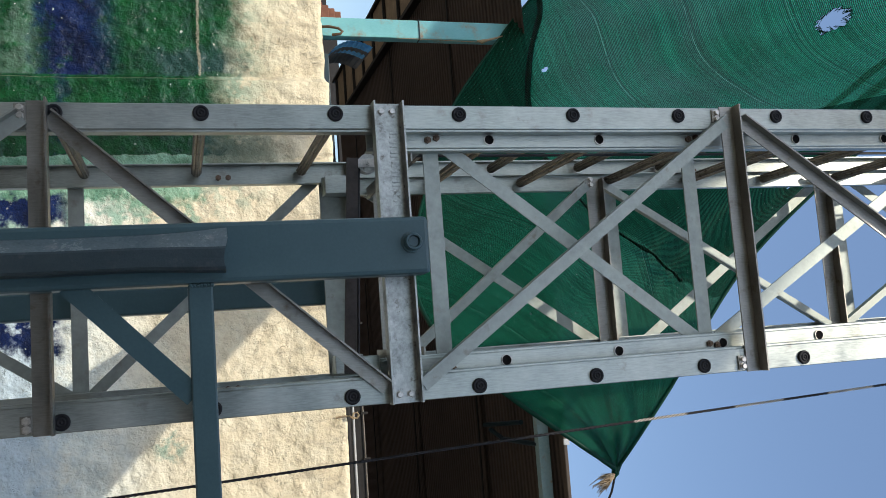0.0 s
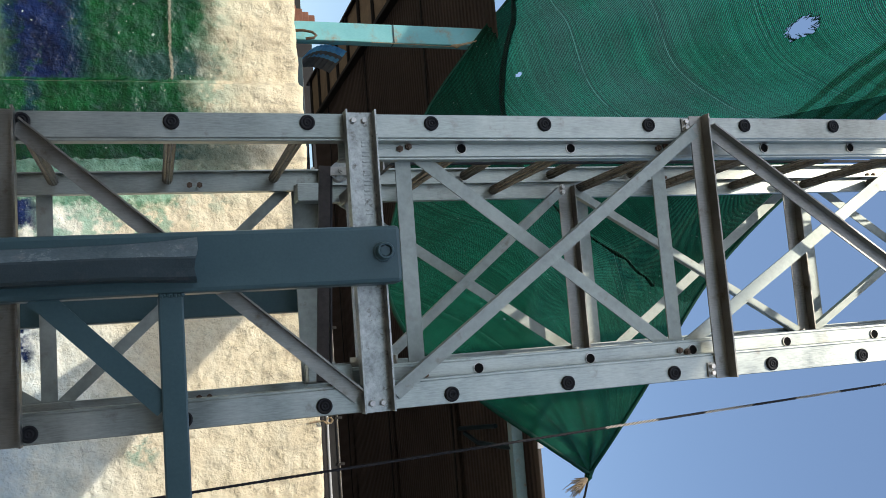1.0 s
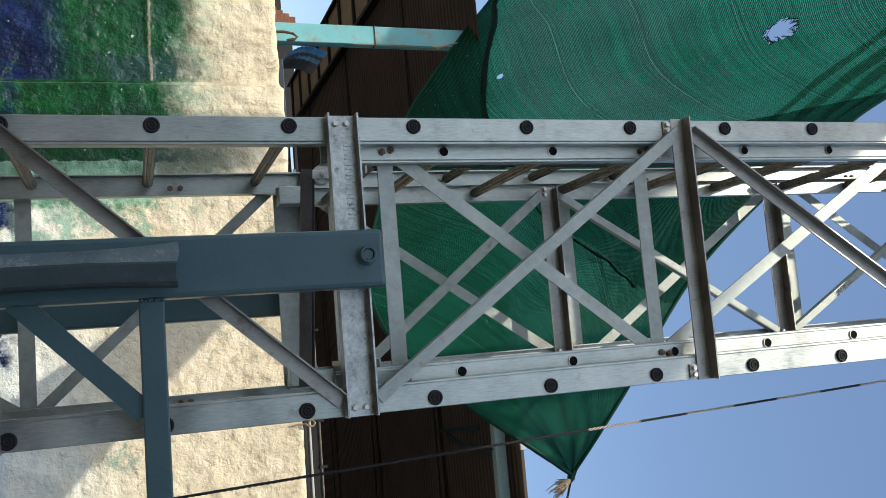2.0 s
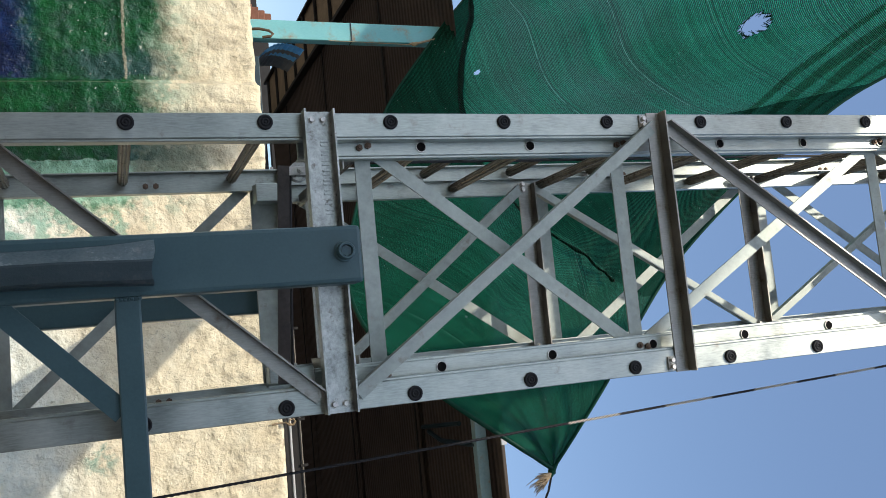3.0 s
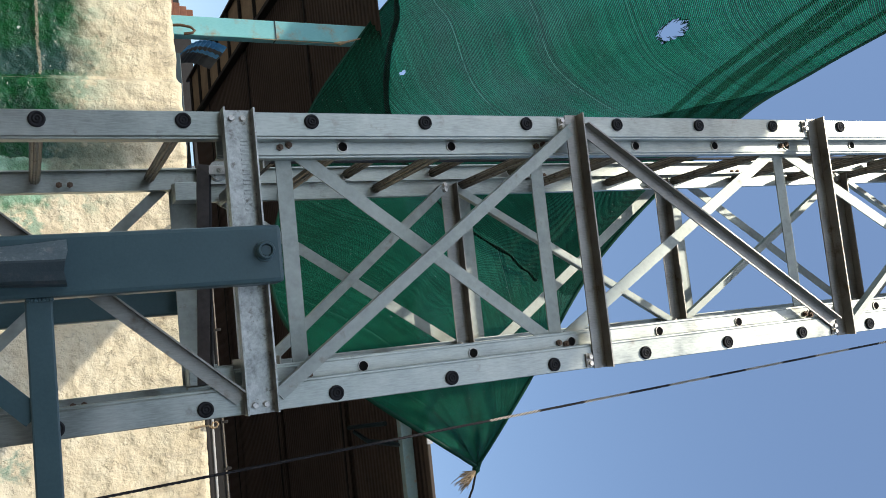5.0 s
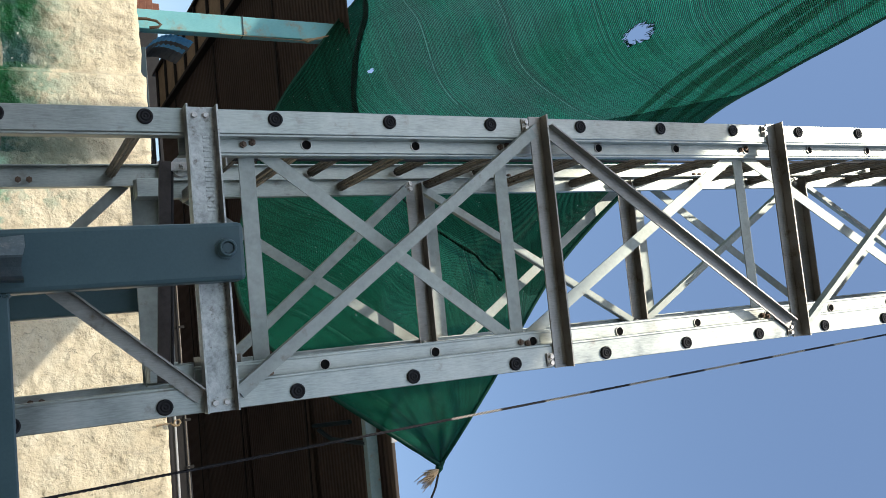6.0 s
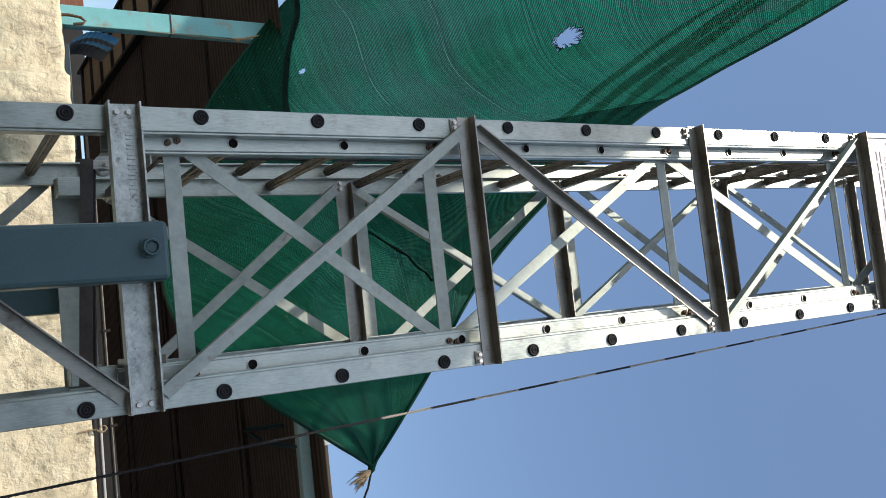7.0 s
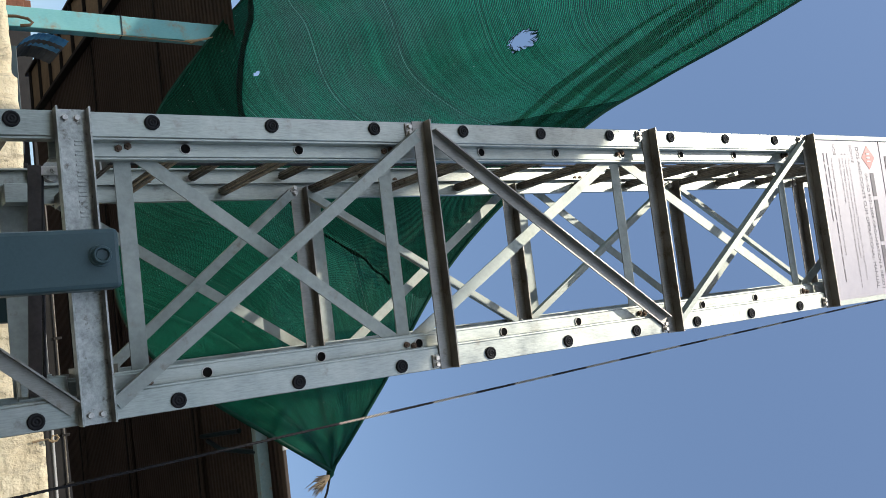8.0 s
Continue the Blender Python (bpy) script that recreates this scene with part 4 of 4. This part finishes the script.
def bracket():
    """Painted mast at the front of the tower, with its folded cover, side arm and brace."""
    e = base("tower_support_mast", (0.32, -0.07, GROUND), "blue-grey painted steel mast bolted to the tower front", "support")
    bm = box((0.259, -0.102, GROUND), (0.387, -0.037, 0.775), 0.010)
    mast = part("mast", bm, BLUE, e)
    for prof, n, name in (([(0.0, 0.0235), (-0.003, 0.0230), (-0.004, 0.021)], 24, "washer"),
                          ([(-0.003, 0.0195), (-0.022, 0.0190), (-0.025, 0.0175), (-0.025, 0.0140), (-0.023, 0.0130), (-0.012, 0.0125)], 20, "socket_head")):
        bm = lathe_y(prof, n)
        bmesh.ops.translate(bm, verts=bm.verts, vec=(0.318, -0.102, 0.733))
        head = part(name, bm, BLUE, e)
    bm = lathe_y([(0.0, 0.0125), (-0.006, 0.0125)], 6)
    bmesh.ops.translate(bm, verts=bm.verts, vec=(0.318, -0.1145, 0.733))
    part("hex_core", bm, BLUE, head)
    # tongue that clasps the cross channel
    part("tongue", box((0.285, -0.037, 0.69), (0.385, -0.006, 0.75), 0.003), BLUE, e)
    # folded cover: bent sheet with a sloping upper face and a crumpled, flared end
    stations = [(GROUND + 0.05, 0.0)] + [(-0.9 + 0.1 * k, 0.0) for k in range(11)] + [(0.16, 0.001), (0.20, 0.004), (0.24, 0.009), (0.28, 0.015), (0.31, 0.021), (0.333, 0.024)]
    # the upper face gets the lighter enamel in place of its sky reflection
    for name, mat, profile in (("upper_face", BLUE_SKYLIT, [(0.284, -0.103, -0.4, 0.0), (0.286, -0.108, -0.5, -0.2), (0.300, -0.131, 0.0, -0.55), (0.3155, -0.153, 0.1, 0.0)]),
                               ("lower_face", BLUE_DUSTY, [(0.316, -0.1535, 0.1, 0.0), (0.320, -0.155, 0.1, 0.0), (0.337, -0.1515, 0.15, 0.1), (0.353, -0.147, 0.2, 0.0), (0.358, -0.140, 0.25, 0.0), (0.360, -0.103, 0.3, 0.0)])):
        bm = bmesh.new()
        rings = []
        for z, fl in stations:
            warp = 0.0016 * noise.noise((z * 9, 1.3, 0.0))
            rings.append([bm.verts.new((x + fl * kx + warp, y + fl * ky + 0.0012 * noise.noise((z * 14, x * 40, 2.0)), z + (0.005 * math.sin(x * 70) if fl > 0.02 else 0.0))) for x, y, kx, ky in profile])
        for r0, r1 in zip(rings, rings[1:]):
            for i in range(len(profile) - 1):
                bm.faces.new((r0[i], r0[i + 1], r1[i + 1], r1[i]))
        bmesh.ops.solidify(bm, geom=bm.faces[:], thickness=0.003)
        part(name, bm, mat, e, "upper fold, painted paler for the sky it reflects" if name == "upper_face" else "dusty bent sheet steel cover")
    # side arm, its brace and weld beads
    part("side_arm", box((0.388, -0.098, 0.256), (1.45, -0.043, 0.306), 0.004), BLUE, e)
    bm = bmesh.new()
    prism(bm, [(-0.022, -0.006), (0.022, -0.006), (0.022, 0.006), (-0.022, 0.006)], (0.375, -0.082, 0.028), (0.615, -0.082, 0.262), (0.7, 0, -0.7))
    part("brace", bm, BLUE, e)
    for i in range(7):
        bm = bmesh.new()
        bmesh.ops.create_icosphere(bm, subdivisions=1, radius=0.0055, matrix=Matrix.Translation((0.390, -0.098 + 0.001 * (i % 2), 0.262 + i * 0.007)))
        part("weld_bead", bm, BLUE, e)
    return e


bracket()


def rear_mast():
    e = base("rear_support_mast", (0.36, 0.73, GROUND), "dark blue-grey painted steel mast behind the tower", "support")
    part("mast", box((0.322, 0.70, GROUND), (0.398, 0.76, 0.688), 0.006), BLUE, e)
    part("cap", box((0.320, 0.698, 0.689), (0.400, 0.762, 0.695), 0.001), BLUE, e)


rear_mast()


def guy_rope():
    """Three twisted strands from the tower head down to the yard."""
    a, b = Vector((0.897, 0.30, GROUND)), Vector((0.682, 0.30, 4.75))
    bm = bmesh.new()
    for s in range(3):
        pts = []
        for i in range(401):
            t = i / 400
            p = a.lerp(b, t)
            ph = 2 * math.pi * s / 3 + t * 6.05 * 2 * math.pi / 0.045
            pts.append(p + Vector((0.0022 * math.cos(ph), 0.0022 * math.sin(ph), 0)))
        tube(pts, 0.0025, 5, bm)
    ob = part("guy_rope", bm, ROPE)
    tagged(ob, "black and cream twisted guy rope beside the tower", "rope")


guy_rope()

# ---- shade net ----
NET_EDGE = [(1.20, 1.96, 2.22), (0.86, 1.92, 2.51), (0.18, 1.96, 3.14), (-0.49, 1.77, 4.00), (-0.775, 1.55, 4.53), (-1.16, 1.08, 5.30), (-2.1, 0.2, 7.0)]
NET_HEM = [(1.20, 1.96, 2.22), (1.05, 1.9, 2.01), (0.80, 1.95, 1.69), (0.55, 2.12, 1.47), (0.34, 2.42, 1.43), (0.09, 2.8, 1.50), (-0.21, 3.2, 1.66),
           (-0.66, 3.74, 1.94), (-1.28, 4.25, 2.31), (-1.98, 4.45, 2.88), (-2.6, 4.45, 3.4), (-4.5, 4.0, 4.7)]


def net_point(s, r):
    """A place on the net: s runs from the tied corner outwards, r from the lower hem to the upper edge."""
    h, e = spline(NET_HEM, s), spline(NET_EDGE, s)
    p = h.lerp(e, r)
    span_ = min(1.0, (e - h).length / 1.2)
    inner = math.sin(math.pi * r) ** 0.7 if 0 < r < 1 else 0.0
    fan = 0.022 * math.sin(r * 19 + 3 * s) * math.exp(-((s - 0.06) / 0.07) ** 2) * min(1, s * 25)
    soft = 0.05 * noise.noise((s * 5, r * 4, 1.7)) + 0.018 * noise.noise((s * 9 + r * 14, s * 14 - r * 3, 5.1))
    q = 0.25 * (s - 0.68) + 0.012 * noise.noise((s * 6, 0.0, 8.0))
    folds = sum(h * math.exp(-((r - c - k * q) / (w if r < c + k * q else 0.45 * w)) ** 2)
                for h, c, k, w in ((0.035, 0.905, 0.3, 0.040), (0.035, 0.825, 1.2, 0.050), (0.02, 0.745, 1.6, 0.045), (0.012, 0.955, 0.2, 0.025)))
    folds += 0.02 * math.exp(-((r - 0.575 - 0.45 * (s - 0.76)) / 0.02) ** 2)
    # crumpled stretch beside the inner seam
    folds += 0.03 * noise.noise((s * 60, r * 14, 2.2)) * math.exp(-((s - 0.34) / 0.06) ** 2) * math.exp(-((r - 0.72) / 0.14) ** 2)
    folds *= max(0.0, min(1.0, (s - 0.22) * 4))
    belly = -0.10 * math.sin(math.pi * r) * span_
    return p + Vector((0.35, -0.75, -0.55)) * (fan + (soft + folds) * inner * span_ + belly * 0.5)


TEARS = [(0.788, 0.645, 1.0), (0.758, 0.167, 0.2), (0.30, 0.30, 0.12), (0.205, 0.42, 0.1), (0.42, 0.90, 0.12)]


def inside_tear(s, r):
    for hs, hr, k in TEARS:
        a, b = s - hs, r - hr
        p = (0.019 * a + 0.016 * b) / 0.000383 / k
        q = (0.0075 * b - 0.015 * a) / 0.000383 / k
        t = math.atan2(q, p)
        lim = 1.0 + 0.4 * noise.noise((1.6 * math.cos(t), 1.6 * math.sin(t), hs * 40)) + 0.25 * noise.noise((6 * math.cos(t), 6 * math.sin(t), hs * 9))
        if math.hypot(p, q) < lim:
            return True
    return False


SEAM_LINE = [(0.90, -0.001), (0.858, 0.03), (0.70, 0.19), (0.61, 0.26), (0.525, 0.335), (0.433, 0.45), (0.35, 0.67), (0.31, 0.80), (0.27, 1.01)]


def seam_at(s):
    """Height of the seam on the net: below it the cloth is coloured darker for shade."""
    for (s0, r0), (s1, r1) in zip(SEAM_LINE, SEAM_LINE[1:]):
        if s1 <= s <= s0:
            return r0 + (r1 - r0) * (s0 - s) / (s0 - s1)
    return -1.0 if s > 0.9 else 2.0


def shade_net():
    ns, nr = 480, 300
    e = base("shade_net", (-1.98, 4.45, 2.88), "torn green knitted shade net tied at its corners", "shade net")
    vs, fs, uvs = [], [], []
    for i in range(ns + 1):
        s = 0.004 + 0.996 * i / ns
        for j in range(nr + 1):
            r = j / nr
            vs.append(net_point(s, r) - e.location)
            uvs.append((s * 3.0 - r * 0.8, r + 1.7 * s + 0.012 * noise.noise((s * 7, r * 5, 2.0))))
    for i in range(ns):
        for j in range(nr):
            if not inside_tear(0.004 + 0.996 * (i + 0.5) / ns, (j + 0.5) / nr):
                a = i * (nr + 1) + j
                fs.append((a, a + nr + 1, a + nr + 2, a + 1))
    me = bpy.data.meshes.new("cloth")
    me.from_pydata(vs, [], fs)
    lay = me.uv_layers.new(name="UVMap")
    for lp in me.loops:
        lay.data[lp.index].uv = uvs[lp.vertex_index]
    for p in me.polygons:
        p.use_smooth = True
    me.materials.append(NET)
    me.materials.append(NET_SHADED)
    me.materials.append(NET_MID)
    # panels that lie in shade take the darker cloth colours
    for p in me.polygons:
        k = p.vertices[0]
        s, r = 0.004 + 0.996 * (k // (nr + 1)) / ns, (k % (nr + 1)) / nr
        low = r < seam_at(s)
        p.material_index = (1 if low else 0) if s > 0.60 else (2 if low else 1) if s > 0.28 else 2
    cloth = new("cloth", me)
    cloth.parent = e
    # rolled hems and the doubled seam
    part("hem", tube([net_point(0.004 + 0.9 * k / 120, 0.0) for k in range(121)], 0.012, 6), SEAM, e, "dark rolled hem", True)
    part("hem", tube([net_point(0.004 + 0.99 * k / 120, 1.0) for k in range(121)], 0.009, 6), SEAM, e, "dark rolled hem", True)
    line = [(s, r, 0) for s, r in SEAM_LINE[:-1]]
    bm = bmesh.new()
    uvl = bm.loops.layers.uv.new("UVMap")
    n, rows = 170, []
    for k in range(n + 1):
        q = spline(line, k / n)
        s, r = q.x, min(max(q.y + 0.006 * noise.noise((k * 0.13, 0, 3)), 0.0), 1.0)
        wd = 0.0030 + 0.002 * noise.noise((k * 0.21, 2, 3)) if s > 0.6 else 0.0013 + 0.0012 * noise.noise((k * 0.17, 2, 3))
        rows.append([bm.verts.new(net_point(s + t * wd, min(max(r + t * wd, 0), 1)) + Vector((0.004, -0.016 - 0.014 * (1 - t * t), -0.012))) for t in (-1, -0.4, 0.4, 1)])
    for k in range(n):
        for t in range(3):
            f = bm.faces.new((rows[k][t], rows[k + 1][t], rows[k + 1][t + 1], rows[k][t + 1]))
            for lp in f.loops:
                lp[uvl].uv = (lp.vert.co.x, lp.vert.co.z * 0.3)
    bmesh.ops.solidify(bm, geom=bm.faces[:], thickness=0.006)
    part("seam", bm, SEAM, e, "dark doubled seam", True)
    # pleats: cloth doubled on the upper side along the outer edge
    for r0, r1, s0, s1, wide in ((0.925, 0.875, 0.40, 0.92, 0.014), (0.845, 0.865, 0.50, 0.90, 0.016), (0.775, 0.825, 0.46, 0.84, 0.010), (0.958, 0.945, 0.46, 0.95, 0.008)):
        bm = bmesh.new()
        uvl = bm.loops.layers.uv.new("UVMap")
        rows, m = [], 90
        for k in range(m + 1):
            t = k / m
            s, r = s0 + (s1 - s0) * t, r0 + (r1 - r0) * t + 0.006 * noise.noise((t * 5, r0 * 9, 1.0))
            w = wide * (0.25 + 0.75 * math.sin(math.pi * t) ** 0.6) * (1 + 0.35 * noise.noise((t * 9, r0 * 30, 4.0)))
            rows.append([bm.verts.new(net_point(s, min(r + w * q, 0.999)) - Vector((0.35, -0.75, -0.55)) * lift) for q, lift in ((-1.0, 0.004), (-0.3, 0.016), (0.5, 0.020), (1.0, 0.004))])
        for k in range(m):
            for q in range(3):
                f = bm.faces.new((rows[k][q], rows[k + 1][q], rows[k + 1][q + 1], rows[k][q + 1]))
                for lp in f.loops:
                    lp[uvl].uv = (lp.vert.co.x, lp.vert.co.z * 0.3)
        part("pleat", bm, NET_MID, e, "doubled cloth pleat", True)
    # loose threads round the large tear
    hs, hr, _ = TEARS[0]
    for k in range(60):
        t = random.uniform(0, 2 * math.pi)
        lim = 1.0 + 0.4 * noise.noise((1.6 * math.cos(t), 1.6 * math.sin(t), hs * 40)) + 0.25 * noise.noise((6 * math.cos(t), 6 * math.sin(t), hs * 9))
        pts, bend, reach = [], random.uniform(-0.6, 0.6), random.uniform(0.62, 0.92)
        for j in range(4):
            rad, ang = lim * (1.06 + (reach - 1.06) * j / 3), t + bend * j / 3
            p, q = rad * math.cos(ang), rad * math.sin(ang)
            pts.append(net_point(hs + 0.0075 * p - 0.016 * q, hr + 0.015 * p + 0.019 * q) + Vector((0.0, -0.006, -0.008 * j)))
        part("torn_thread", tube(pts, 0.002, 4, radii=[0.003, 0.0026, 0.002, 0.0012]), SEAM, e)
    # gathered corner, its rope and frayed tuft
    tip = net_point(0.0, 0.0)
    part("corner_knot", tube([tip + Vector((-0.03, 0, 0.03)), tip, tip + Vector((0.012, 0, -0.006)), tip + Vector((0.035, 0, -0.02))], 0.016, 8, radii=[0.007, 0.017, 0.02, 0.01]), SEAM, e)
    part("corner_rope", tube([tip, tip + Vector((0.1, 0.0, -0.035)), tip + Vector((0.3, 0.05, -0.125)), tip + Vector((1.6, 0.3, -0.75))], 0.0055, 6), CABLE, e)
    for k in range(60):
        a, b = random.uniform(-0.5, 0.5), random.uniform(-0.5, 0.5)
        d = Vector((0.42 + 0.6 * a, 0.3 * b, -0.9 + 0.3 * b)).normalized()
        ln = random.uniform(0.06, 0.12)
        p0 = tip + Vector((0.025, -0.005, -0.02)) + Vector((a, b, a * b)) * 0.016
        p1 = p0 + d * ln * 0.5 + Vector((a, b, 0)) * 0.02
        p2 = p0 + d * ln + Vector((random.uniform(-1, 1), random.uniform(-1, 1), random.uniform(-1, 1))) * 0.016
        part("tuft_strand", tube([p0, p1, p2], 0.003, 4, radii=[0.004, 0.0032, 0.0014]), JUTE, e)


shade_net()
